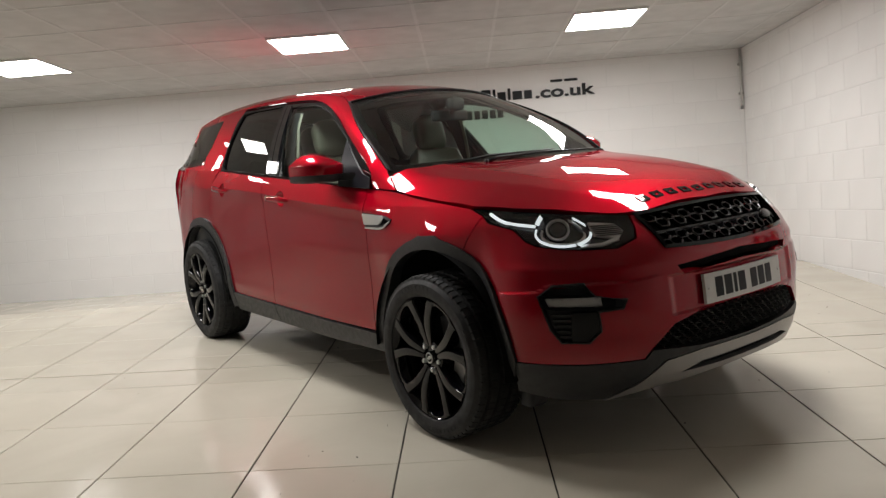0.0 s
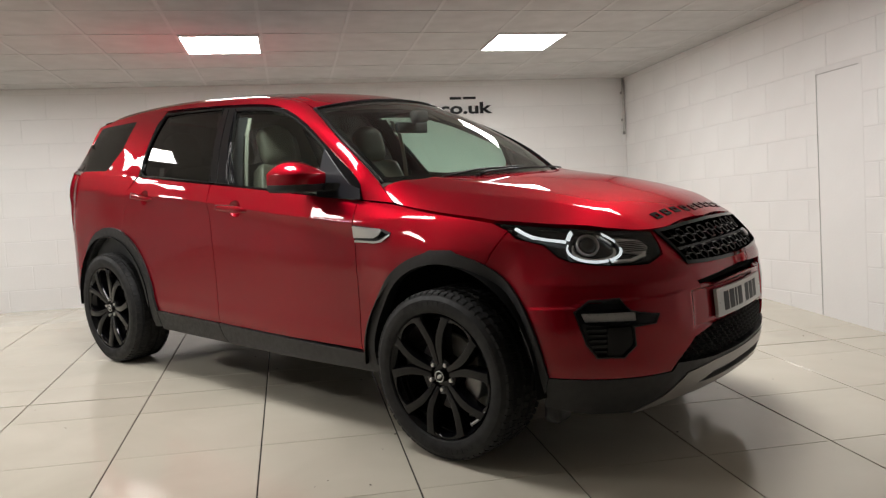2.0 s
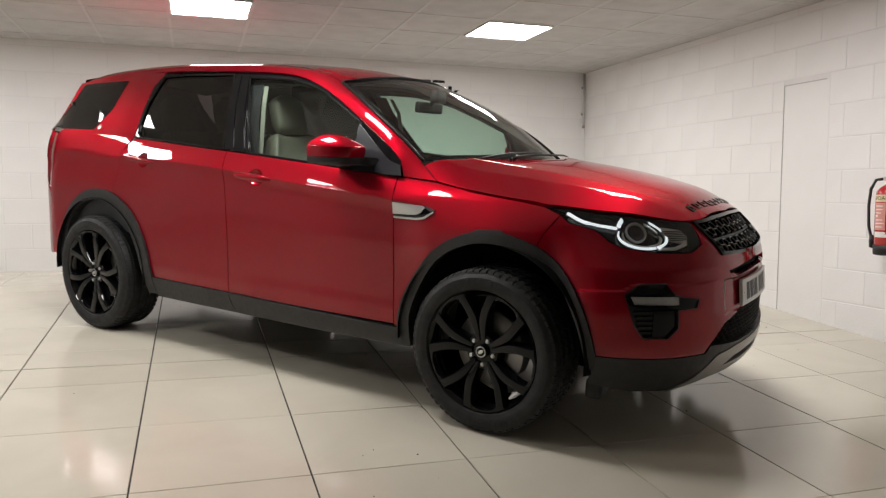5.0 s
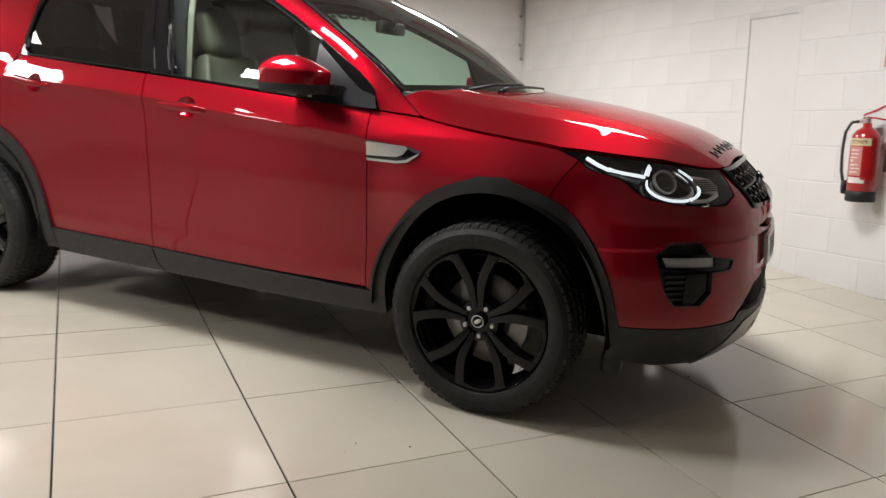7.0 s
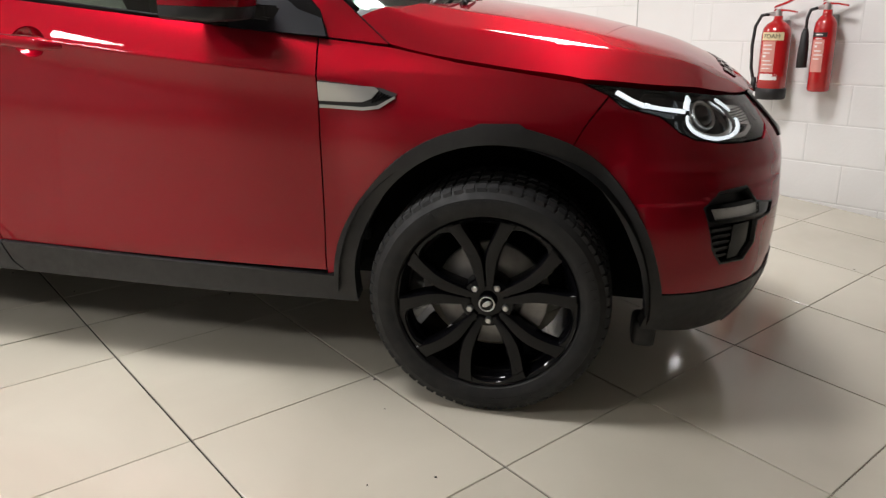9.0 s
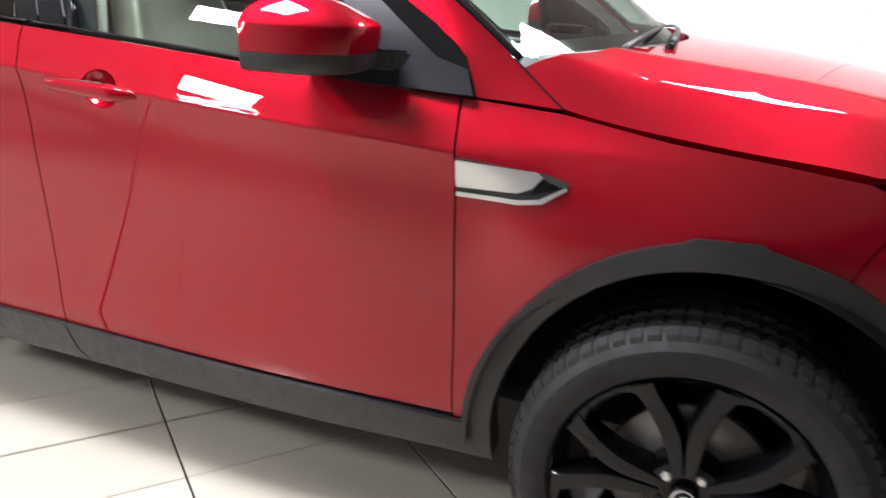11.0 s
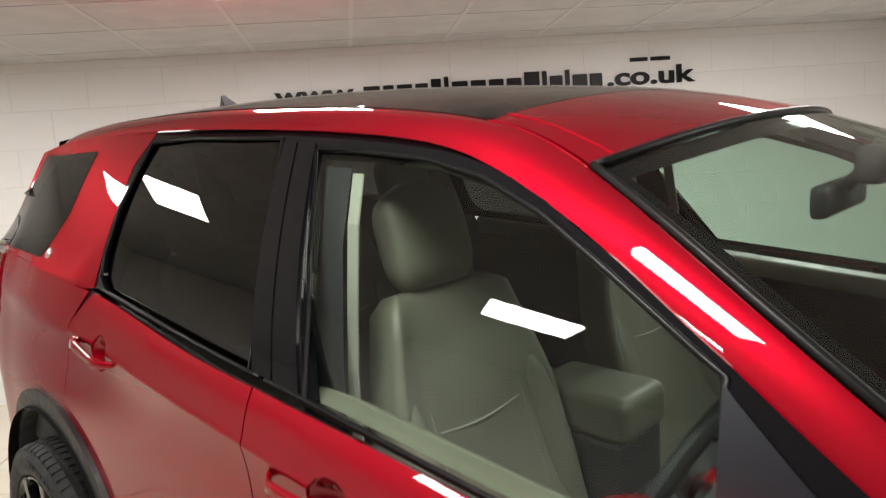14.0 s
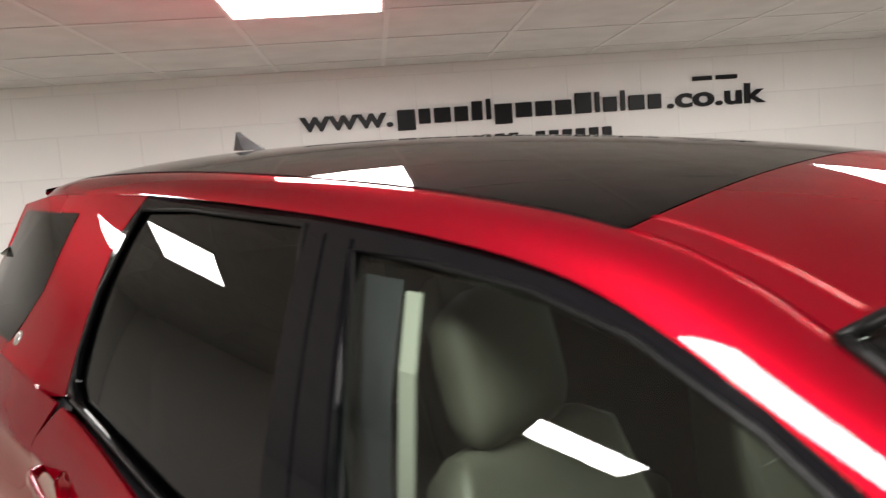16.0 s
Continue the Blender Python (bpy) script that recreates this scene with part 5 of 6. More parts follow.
for f in (body, mirrored(body)):
    lamp = patch("headlamp", HEADLAMP, f, M_GLOSSBLACK, car, CORE, (0.015, 0.012), lip=0, raise_=-0.035, label="clear headlamp with white running-light ring")
    bm = bmesh.new()
    rows = [[on(a, b, d, f) for a, b in HEADLAMP] for d in (-0.001, -0.035)]
    loft(bm, rows, True)
    part("lamp_housing", bm, M_GLOSSBLACK, lamp)
    patch("lamp_lens", grow(HEADLAMP, -0.002), f, M_LENS, lamp, CORE, (0.015, 0.012), lip=0.003, raise_=0.0, label="clear outer lens").visible_shadow = False
    for path, w in ((wide_arc(0.054, 50, 14, 8), 0.0082), (wide_arc(0.054, -10, -66, 10), 0.0082), (wide_arc(0.054, -70, -188, 20), 0.0082), ([(1.902, 0.942), (1.892, 0.928), (1.888, 0.914)], 0.024), ([(1.672, 0.958), (1.71, 0.938), (1.745, 0.924), (1.796, 0.916), (1.86, 0.910), (1.882, 0.908)], 0.009)):
        patch("running_light", strip(path, w), f, M_DRL, lamp, CORE, (0.012, 0.012), lip=0.006, raise_=-0.006, label="glowing white running light")
    for a0, a1 in ((62, 10), (-6, -190)):
        patch("ring_bezel", strip(wide_arc(0.045, a0, a1, 16), 0.010), f, M_SILVER, lamp, CORE, (0.05, 0.05), lip=0.006, raise_=-0.018, label="silver bezel inside the light ring")
    c = on(*PC, -0.034, f)
    d = (on(*PC, 0, f) - c).normalized()
    q = Matrix.Translation(c) @ d.to_track_quat("Z", "Y").to_matrix().to_4x4()
    bm = bmesh.new()
    lathe(bm, [(0.044, 0.0), (0.044, 0.012), (0.040, 0.016), (0.036, 0.010), (0.034, 0.004)], 36, q)
    part("projector_ring", bm, M_SILVER, lamp, "silver projector ring")
    bm = bmesh.new()
    lathe(bm, [(0.034, 0.004), (0.031, 0.013), (0.024, 0.020), (0.013, 0.0245), (0.0, 0.026)], 32, q)
    part("projector_lens", bm, M_ROOFGLASS, lamp, "dark projector lens")
    patch("lamp_reflector", [(2.268, 0.922), (2.31, 0.919), (2.372, 0.911), (2.380, 0.885), (2.345, 0.862), (2.25, 0.876)], f, M_SILVER, lamp, CORE, (0.02, 0.02), lip=0.01, raise_=-0.024, label="ribbed silver reflector")
    for i in range(6):
        z = 0.874 + 0.0065 * i
        patch("reflector_rib", strip([(2.262, z), (2.372, z)], 0.002), f, M_GLOSSBLACK, lamp, CORE, (0.05, 0.05), lip=0.003, raise_=-0.020)
    patch("lamp_brow", strip([(2.15, 0.840), (2.26, 0.843), (2.34, 0.861)], 0.010), f, M_SILVER, lamp, CORE, (0.05, 0.05), lip=0.01, raise_=-0.022)

# grille
grille = patch("grille", grow(GRILLE, 0.004), body, M_DARK, car, CORE, (0.1, 0.05), lip=0, raise_=-0.045, label="gloss black honeycomb grille")
bm = bmesh.new()
ring_in, ring_out = grow(GRILLE, -0.010), grow(GRILLE, 0.002)
rows = []
for poly, d in ((ring_out, -0.02), (ring_out, 0.006), (ring_in, 0.009), (ring_in, -0.045)):
    dense = []
    for p, q in zip(poly, poly[1:] + poly[:1]):
        dense += [tuple(Vector(p).lerp(Vector(q), i / 8)) for i in range(8)]
    rows.append([on(a, b, d) for a, b in dense])
loft(bm, rows, True)
bmesh.ops.recalc_face_normals(bm, faces=bm.faces[:])
part("grille_surround", bm, M_GLOSSBLACK, grille).data.set_sharp_from_angle(angle=radians(40))


def hex_cells(name, label, poly, pitch_u, pitch_z, wall, lift, depth, mat, parent, levels=None, cell=1.0):
    """A honeycomb: one ring a cell, kept where its middle lies in the outline."""
    bm = bmesh.new()
    low, high = min(p[1] for p in poly), max(p[1] for p in poly)
    for j, z in enumerate(levels or np.arange(low, high, pitch_z)):
        u = min(p[0] for p in poly) + (pitch_u / 2 if j % 2 else 0)
        while u < max(p[0] for p in poly):
            cs = [(u + dx * pitch_u * cell, z + dz * pitch_z) for dx, dz in ((-0.5, 0), (-0.28, 0.5), (0.28, 0.5), (0.5, 0), (0.28, -0.5), (-0.28, -0.5))]
            if inside((u, z), poly) and all(inside(c, grow(poly, 0.012)) for c in cs):
                o, i_ = cs, [(u + (a - u) * wall, z + (b - z) * wall) for a, b in cs]
                loft(bm, [[on(a, b, lift - depth) for a, b in o], [on(a, b, lift - 0.002) for a, b in o], [on(u + (a - u) * (wall + 1) / 2, z + (b - z) * (wall + 1) / 2, lift) for a, b in o], [on(a, b, lift - 0.004) for a, b in i_], [on(a, b, lift - depth) for a, b in i_]], True)
            u += pitch_u
    bmesh.ops.recalc_face_normals(bm, faces=bm.faces[:])
    return part(name, bm, mat, parent, label, False)


hex_cells("grille_mesh", "gloss black honeycomb mesh", [(p[0], p[1]) for p in grow(GRILLE, -0.010)], 0.094, 0.031, 0.66, -0.004, 0.02, M_MESH, grille, (0.823, 0.843, 0.890, 0.910), 0.74)
patch("grille_bar", strip([(2.46, 0.862), (2.66, 0.866), (2.88, 0.868), (NOSE - 2.66, 0.866), (NOSE - 2.46, 0.862)], 0.006), body, M_PLASTIC, grille, CORE, (0.05, 0.05), lip=0.02, raise_=-0.014)
c = on(u_of_y(0.30), 0.850, 0.004)
d = (on(u_of_y(0.30), 0.850, 0.02) - c).normalized()
bm = bmesh.new()
lathe(bm, [(0.0, 0.006), (0.029, 0.006), (0.034, 0.004), (0.035, -0.006)], 32, Matrix.Translation(c) @ d.to_track_quat("Z", "Y").to_matrix().to_4x4() @ Matrix.Rotation(radians(0), 4, "Z") @ Matrix.Diagonal((1.15, 0.62, 1, 1)))
part("grille_badge", bm, M_MESH, grille, "plain oval badge")
# raised black bars along the bonnet's leading edge, where a model name stands
for i in range(9):
    y = -0.315 + 0.67 * i / 8
    bm = bmesh.new()
    prof = []
    for dy, s in ((-0.024, 0.918), (0.024, 0.918), (0.024, 0.956), (-0.024, 0.956)):
        prof.append((y + dy, s))
    rows = []
    for up in (-0.002, 0.004):
        rows.append([Vector(bonnet_at(a, b)) + Vector((0.5, 0, 0.85)) * up for a, b in prof])
    hole = [(y + (a - y) * 0.5, 0.937 + (b - 0.937) * 0.40) for a, b in prof]
    rows.append([Vector(bonnet_at(a, b)) + Vector((0.5, 0, 0.85)) * 0.004 for a, b in hole])
    rows.append([Vector(bonnet_at(a, b)) + Vector((0.5, 0, 0.85)) * -0.002 for a, b in hole])
    loft(bm, rows, True)
    bmesh.ops.recalc_face_normals(bm, faces=bm.faces[:])
    part("bonnet_bar", bm, M_GLOSSBLACK, car, "plain raised black bar", False)
# number plate with plain bars
M_FOG = material("pale_reflector", (0.80, 0.80, 0.79), 0.25, 0.35)
M_PLATE = vary(material("white_plate_plastic", (0.70, 0.70, 0.68), 0.25), (0.66, 0.66, 0.64), (0.73, 0.73, 0.71), 12)
PLATE = [(u_of_y(-0.262), 0.572), (u_of_y(0.262), 0.572), (u_of_y(0.262), 0.682), (u_of_y(-0.262), 0.682)]
plate = patch("number_plate", PLATE, body, M_PLATE, car, CORE, (0.06, 0.06), lip=0.014, raise_=0.022, label="white number plate with plain dark bars")
x = -0.205
for i in range(7):
    w = 0.020 if i in (2,) else 0.046
    if i == 4:
        x += 0.026
    patch("plate_bar", [(u_of_y(x), 0.590), (u_of_y(x + w), 0.590), (u_of_y(x + w), 0.664), (u_of_y(x), 0.664)], body, M_BLACKTEXT, plate, CORE, (0.1, 0.1), lip=0.0005, raise_=0.0228)
    x += w + 0.0105
for y in (-0.243, 0.243):
    bm = bmesh.new()
    c = on(u_of_y(y), 0.627, 0.022)
    lathe(bm, [(0, 0.003), (0.005, 0.0025), (0.006, 0)], 12, Matrix.Translation(c) @ Matrix.Rotation(radians(90), 4, "Y"))
    part("plate_screw", bm, M_SILVER, plate)
# slot above the plate, lower grille, fog lamps
patch("bumper_slot", grow(SLOT, 0.012), body, M_DARK, car, CORE, (0.1, 0.05), lip=0, raise_=-0.03, label="dark slot above the number plate")
lower = patch("lower_grille", grow(LOWER, 0.006), body, M_DARK, car, CORE, (0.1, 0.05), lip=0, raise_=-0.035, label="black honeycomb lower grille")
hex_cells("lower_mesh", "black honeycomb mesh", grow(LOWER, -0.004), 0.046, 0.0185, 0.72, -0.010, 0.02, M_PLASTIC, lower)
for f in (body, mirrored(body)):
    fog = patch("fog_lamp", grow(FOG, 0.006), f, M_PLASTIC, car, CORE, (0.04, 0.03), lip=0, raise_=-0.028, label="black fog lamp recess with a clear lamp")
    patch("fog_frame", [(1.945, 0.662), (2.05, 0.668), (2.16, 0.667), (2.277, 0.644), (2.257, 0.606), (2.16, 0.608), (2.0, 0.612), (1.965, 0.622)], f, M_GLOSSBLACK, fog, CORE, (0.04, 0.03), lip=0.03, raise_=-0.003, label="gloss black fog lamp frame", holes=[[(1.97, 0.655), (2.175, 0.655), (2.175, 0.622), (1.985, 0.624)]])
    patch("fog_reflector", [(1.97, 0.656), (2.175, 0.656), (2.175, 0.621), (1.985, 0.623)], f, M_FOG, fog, CORE, (0.012, 0.04), lip=0, raise_=-0.012, label="pale silver reflector")
    for i in range(6):
        patch("fog_rib", strip([(2.0 + 0.032 * i, 0.653), (2.0 + 0.032 * i, 0.624)], 0.005), f, M_GREYTRIM, fog, CORE, (0.05, 0.05), lip=0.006, raise_=-0.012)
    patch("fog_lens", [(1.972, 0.654), (2.173, 0.654), (2.173, 0.623), (1.987, 0.625)], f, M_LENS, fog, CORE, (0.04, 0.03), lip=0, raise_=-0.005, label="clear lens").visible_shadow = False
    bm = bmesh.new()
    loft(bm, [[on(a, b, d, f) for a, b in grow(FOG, g)] for d, g in ((-0.004, 0.003), (0.002, 0.001), (0.002, -0.004), (-0.030, -0.008))], True)
    bmesh.ops.recalc_face_normals(bm, faces=bm.faces[:])
    part("fog_surround", bm, M_PLASTIC, fog, "black plastic edge of the fog lamp recess").data.set_sharp_from_angle(angle=radians(40))
    patch("fog_blank", [(2.06, 0.600), (2.16, 0.600), (2.162, 0.535), (2.113, 0.494), (2.055, 0.494)], f, M_GLOSSBLACK, fog, CORE, (0.05, 0.03), lip=0.012, raise_=-0.010, label="gloss black blanking panel")
    for i in range(5):
        patch("fog_fin", strip([(1.99 + 0.004 * i, 0.590 - 0.020 * i), (2.075, 0.590 - 0.020 * i)], 0.008), f, M_PLASTIC, fog, CORE, (0.05, 0.05), lip=0.012, raise_=-0.014)

# ---- cabin ----
bm = bmesh.new()
rows = []
for t in (4.3, 5.2, 6, 7, 8, 9, 10, 10.8):
    rows.append([Vector(roof_at(t, r)) + Vector((0, 0, -0.035 - 0.02 * abs(r))) for r in np.linspace(-1.05, 1.05, 15)])
loft(bm, rows[:2] + [])
loft(bm, rows[-3:])
part("headliner", bm, M_HEADLINER, car, "pale headliner", True)
for f in (rail, mirrored(rail)):
    patch("rail_lining", [(-0.9, 0.02), (11, 0.02), (11, 1.0), (-0.9, 1.0)], f, M_HEADLINER, car, (-0.5, 0, 1.0), (0.25, 0.25), lip=0, raise_=-0.016, label="pale roof rail lining")
for f in (body, mirrored(body)):
    patch("quarter_lining", [(-1.12, 0.62), (-1.12, belt(-1.12)), (-1.6, belt(-1.6) + 0.02), (-2.1, 1.245), (-2.88, 1.245), (-2.88, 0.62)], f, M_DASH, car, CORE, (0.12, 0.08), lip=0, raise_=-0.03, label="dark load space lining")
for f in (upper, mirrored(upper)):
    patch("pillar_lining", CPILLAR, f, M_HEADLINER, car, CORE, (0.1, 0.06), holes=[QWIN], lip=0, raise_=-0.022, label="pale rear pillar lining")
bm = bmesh.new()
rows = []
for x, z, w in ((1.15, 1.075, 0.45), (1.04, 1.09, 0.62), (0.90, 1.095, 0.70), (0.80, 1.085, 0.715), (0.73, 1.05, 0.71), (0.70, 0.98, 0.71), (0.72, 0.80, 0.70), (0.85, 0.62, 0.70)):
    rows.append([(x, -w + 2 * w * i / 20, z + (0.03 * math.exp(-((-w + 2 * w * i / 20 + 0.38) / 0.16) ** 2) if 0.72 < x < 1.0 else 0)) for i in range(21)])
loft(bm, rows)
bmesh.ops.recalc_face_normals(bm, faces=bm.faces[:])
part("dashboard", bm, M_DASH, car, "dark grey dashboard")
bm = bmesh.new()
lathe(bm, [(0.165 + 0.017 * math.cos(a), 0.017 * math.sin(a)) for a in [2 * math.pi * i / 10 for i in range(11)]], 40)
lathe(bm, [(0.0, 0.03), (0.05, 0.028), (0.066, 0.01), (0.066, -0.03)], 24)
for a in (0, 180, 270):
    box(bm, (0.05, -0.018, -0.006), (0.165, 0.018, 0.010), 0.005, 1, Matrix.Rotation(radians(a), 4, "Z"))
bmesh.ops.recalc_face_normals(bm, faces=bm.faces[:])
bm.transform(Matrix.Translation((0.375, -0.37, 0.985)) @ Matrix.Rotation(radians(-64), 4, "Y") @ Matrix.Rotation(radians(90), 4, "Z"))
part("steering_wheel", bm, M_DASH, car, "black steering wheel")


def seat(y, x0, wide_=0.50, name="front_seat"):
    bm = bmesh.new()
    box(bm, (x0 - 0.05, y - wide_ / 2, 0.52), (x0 + 0.47, y + wide_ / 2, 0.66), 0.055, 4)
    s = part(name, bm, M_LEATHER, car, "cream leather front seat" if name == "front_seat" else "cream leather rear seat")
    lean = Matrix.Translation((x0, y, 0.60)) @ Matrix.Rotation(radians(-16), 4, "Y")
    bm = bmesh.new()
    rows = []
    for k in range(11):
        t = k / 10
        w = wide_ / 2 * (0.98 - 0.28 * max(0, t - 0.62) / 0.38)
        d = 0.075 * (1 - 0.35 * t)
        z = 0.62 * t
        ring = []
        for i in range(20):
            a = 2 * math.pi * i / 20
            c, sn = math.cos(a), math.sin(a)
            yy = w * abs(c) ** 0.45 * (1 if c > 0 else -1)
            xx = d * abs(sn) ** 0.6 * (1 if sn > 0 else -1)
            if sn > 0:
                xx += 0.062 * (abs(yy) / w) ** 4 - 0.012
            ring.append((xx, yy, z))
        rows.append(ring)
    rows.append([(p[0] * 0.5, p[1] * 0.8, 0.65) for p in rows[-1]])
    vs = loft(bm, rows, True)
    bm.faces.new(vs[-1])
    bmesh.ops.recalc_face_normals(bm, faces=bm.faces[:])
    bm.transform(lean)
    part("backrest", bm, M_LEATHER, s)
    for sy in (-1, 1):
        bm = bmesh.new()
        tube(bm, [lean @ Vector((0.062 - 0.02 * i / 8, sy * wide_ * 0.28, 0.06 + 0.5 * i / 8)) for i in range(9)], 0.004, 6)
        part("seam", bm, M_HEADLINER, s)
        bm = bmesh.new()
        tube(bm, [lean @ Vector((0.045 + 0.012 * math.sin(math.pi * i / 8) - 0.02 * i / 8, sy * wide_ * (0.43 - 0.05 * i / 8), 0.02 + 0.50 * i / 8)) for i in range(9)], [0.012, 0.034, 0.044, 0.047, 0.046, 0.043, 0.037, 0.026, 0.008], 12)
        part("bolster", bm, M_LEATHER, s)
    bm = bmesh.new()
    rows = []
    for k in range(13):
        t = k / 12
        w = 0.116 * (1 - abs(2 * t - 0.9) ** 5 * 0.42)
        deep = 0.050 * (1 - abs(2 * t - 1) ** 4 * 0.6)
        rows.append([(deep * abs(math.sin(a)) ** 0.65 * (1 if math.sin(a) > 0 else -1) + 0.016, w * abs(math.cos(a)) ** 0.5 * (1 if math.cos(a) > 0 else -1), 0.648 + 0.232 * t) for a in [2 * math.pi * i / 24 for i in range(24)]])
    vs = loft(bm, rows, True)
    bm.faces.new(vs[0]), bm.faces.new(vs[-1])
    bmesh.ops.recalc_face_normals(bm, faces=bm.faces[:])
    bm.transform(lean)
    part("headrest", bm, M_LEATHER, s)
    bm = bmesh.new()
    tube(bm, [lean @ Vector((0.0505, wide_ * (-0.28 + 0.56 * i / 8), 0.36 - 0.015 * math.sin(math.pi * i / 8))) for i in range(9)], 0.0028, 6)
    part("seam", bm, M_HEADLINER, s)
    for sy in (-0.05, 0.05):
        bm = bmesh.new()
        tube(bm, [lean @ Vector((0.01, sy, 0.62)), lean @ Vector((0.012, sy, 0.72))], 0.006, 8)
        part("headrest_post", bm, M_CHROME, s)


for y in (-0.38, 0.38):
    seat(y, -0.06)
for y in (-0.42, 0.0, 0.42):
    seat(y, -0.98, 0.42, "rear_seat")
bm = bmesh.new()
box(bm, (-0.21, -0.105, 0.815), (0.075, 0.105, 0.925), 0.036, 5)
console = part("armrest", bm, M_LEATHER, car, "cream leather centre armrest")
bm = bmesh.new()
box(bm, (0.10, -0.12, 0.45), (0.80, 0.12, 0.74), 0.03, 3)
box(bm, (-0.20, -0.10, 0.45), (0.06, 0.10, 0.82), 0.02, 2)
part("centre_console", bm, M_DASH, car, "dark centre console")
bm = bmesh.new()
box(bm, (-2.0, -0.72, 0.44), (0.98, 0.72, 0.49), 0.01, 1)
part("cabin_floor", bm, M_CARPET, car, "dark carpet", False)
for k, f in enumerate((body, mirrored(body))):
    for poly, door in ((FRONT_DOOR, DOORS[k][0]), (REAR_DOOR, DOORS[k][1])):
        patch("door_inner", grow(poly, -0.002), f, M_DASH, door, CORE, (0.15, 0.06), lip=0, raise_=-0.068, label="dark inner door skin")
    for nm, lo, hi, door in (("door_lining", -0.19, 0.84, DOORS[k][0]), ("door_lining", -1.05, -0.26, DOORS[k][1])):
        patch(nm, [(lo, 0.42), (hi, 0.42), (hi, belt(hi) - 0.075), (lo, belt(lo) - 0.075)], f, M_DASH, door, (0, -30 if k == 0 else 30, 0.7), (0.15, 0.06), lip=0, raise_=0.075, label="dark door lining")
        patch("door_capping", [(lo, belt(lo) - 0.11), (hi, belt(hi) - 0.11), (hi, belt(hi) - 0.004), (lo, belt(lo) - 0.004)], f, M_LEATHER if lo > -0.5 else M_DASH, door, (0, -30 if k == 0 else 30, 0.7), (0.15, 0.03), lip=0, raise_=0.055, label="door top capping")
        bm = bmesh.new()
        g = (glass_side, mirrored(glass_side))[k]
        rows = []
        for inward, drop in ((0.012, 0.0), (0.06, -0.001), (0.072, 0.003), (0.079, 0.012), (0.081, 0.05)):
            rows.append([Vector(g(x, belt(x) - 0.012)) + Vector((0, inward if k == 0 else -inward, -drop)) for x in np.linspace(lo + 0.015, hi - 0.2, 14)])
        loft(bm, rows)
        bmesh.ops.recalc_face_normals(bm, faces=bm.faces[:])
        part("sill_capping", bm, M_LEATHER if lo > -0.5 else M_DASH, door, "cream window sill capping" if lo > -0.5 else "dark window sill capping")
for sy in (-1, 1):
    bm = bmesh.new()
    pts = [(-0.225, sy * 0.575, 1.49), (-0.195, sy * 0.622, 1.40), (-0.186, sy * 0.645, 1.26), (-0.184, sy * 0.66, 1.12), (-0.19, sy * 0.66, 0.60)]
    rows = [[(x - 0.015, y, z), (x + 0.015, y, z)] for x, y, z in pts]
    rows2 = [[(x + 0.015, y - sy * 0.004, z), (x - 0.015, y - sy * 0.004, z)] for x, y, z in pts]
    loft(bm, [a + b for a, b in zip(rows, rows2)], True)
    part("seat_belt", bm, M_BELT, car, "pale seat belt webbing", False)
    bm = bmesh.new()
    loft(bm, [[(x0, sy * y, z), (x1, sy * y, z)] for x0, x1, y, z in ((-0.36, -0.26, 0.56, 1.50), (-0.34, -0.22, 0.63, 1.36), (-0.30, -0.17, 0.69, 1.15), (-0.28, -0.14, 0.72, 0.9))])
    part("pillar_lining", bm, M_DASH, car, "dark door pillar lining")
bm = bmesh.new()
box(bm, (0.455, -0.125, 1.375), (0.485, 0.125, 1.435), 0.014, 3)
tube(bm, [(0.48, 0.0, 1.42), (0.52, 0.0, 1.47), (0.535, 0, 1.505)], 0.012, 8)
box(bm, (0.50, -0.05, 1.43), (0.56, 0.05, 1.50), 0.02, 2)
part("rear_view_mirror", bm, M_DASH, car, "black interior mirror")


# ---- things on the walls ----
bm = bmesh.new()
prism(bm, [(-0.331, -0.25), (0.096, -0.25), (0.096, 1.853), (-0.331, 1.853)], XW - 0.0015, XW + 0.08, "x", 0.003)
tagged(part("wall_panel", bm, M_WALL, None, "", False), "narrow flush white painted panel in the blockwork", "wall panel", kind="structure")
bm = bmesh.new()
prism(bm, [(0.0975, -0.25), (0.1025, -0.25), (0.1025, 1.861), (-0.30, 1.861), (-0.30, 1.856), (0.0975, 1.856)], XW - 0.004, XW + 0.02, "x")
tagged(part("panel_gap", bm, M_EDGE, None, "", False), "thin grey edge strip round the flush panel", "trim", kind="structure")

# conduit in the corner
bm = bmesh.new()
tube(bm, [(XW - 0.035, YW - 0.035, ZC - 0.002), (XW - 0.035, YW - 0.035, 1.80)], 0.012, 12)
conduit = tagged(part("conduit", bm, M_CONDUIT), "grey metal conduit in the corner below the ceiling", "conduit")
bm = bmesh.new()
lathe(bm, [(0, -0.012), (0.015, -0.012), (0.017, 0.0), (0.015, 0.02), (0, 0.02)], 12, Matrix.Translation((XW - 0.035, YW - 0.035, 1.80)))
part("end_cap", bm, M_PIPE, conduit, "end cap")
for z in (2.25, 1.95):
    bm = bmesh.new()
    box(bm, (XW - 0.052, YW - 0.038, z - 0.012), (XW - 0.018, YW - 0.001, z + 0.012), 0.003, 1)
    part("clip", bm, M_PIPE, conduit, "pipe clip", False)

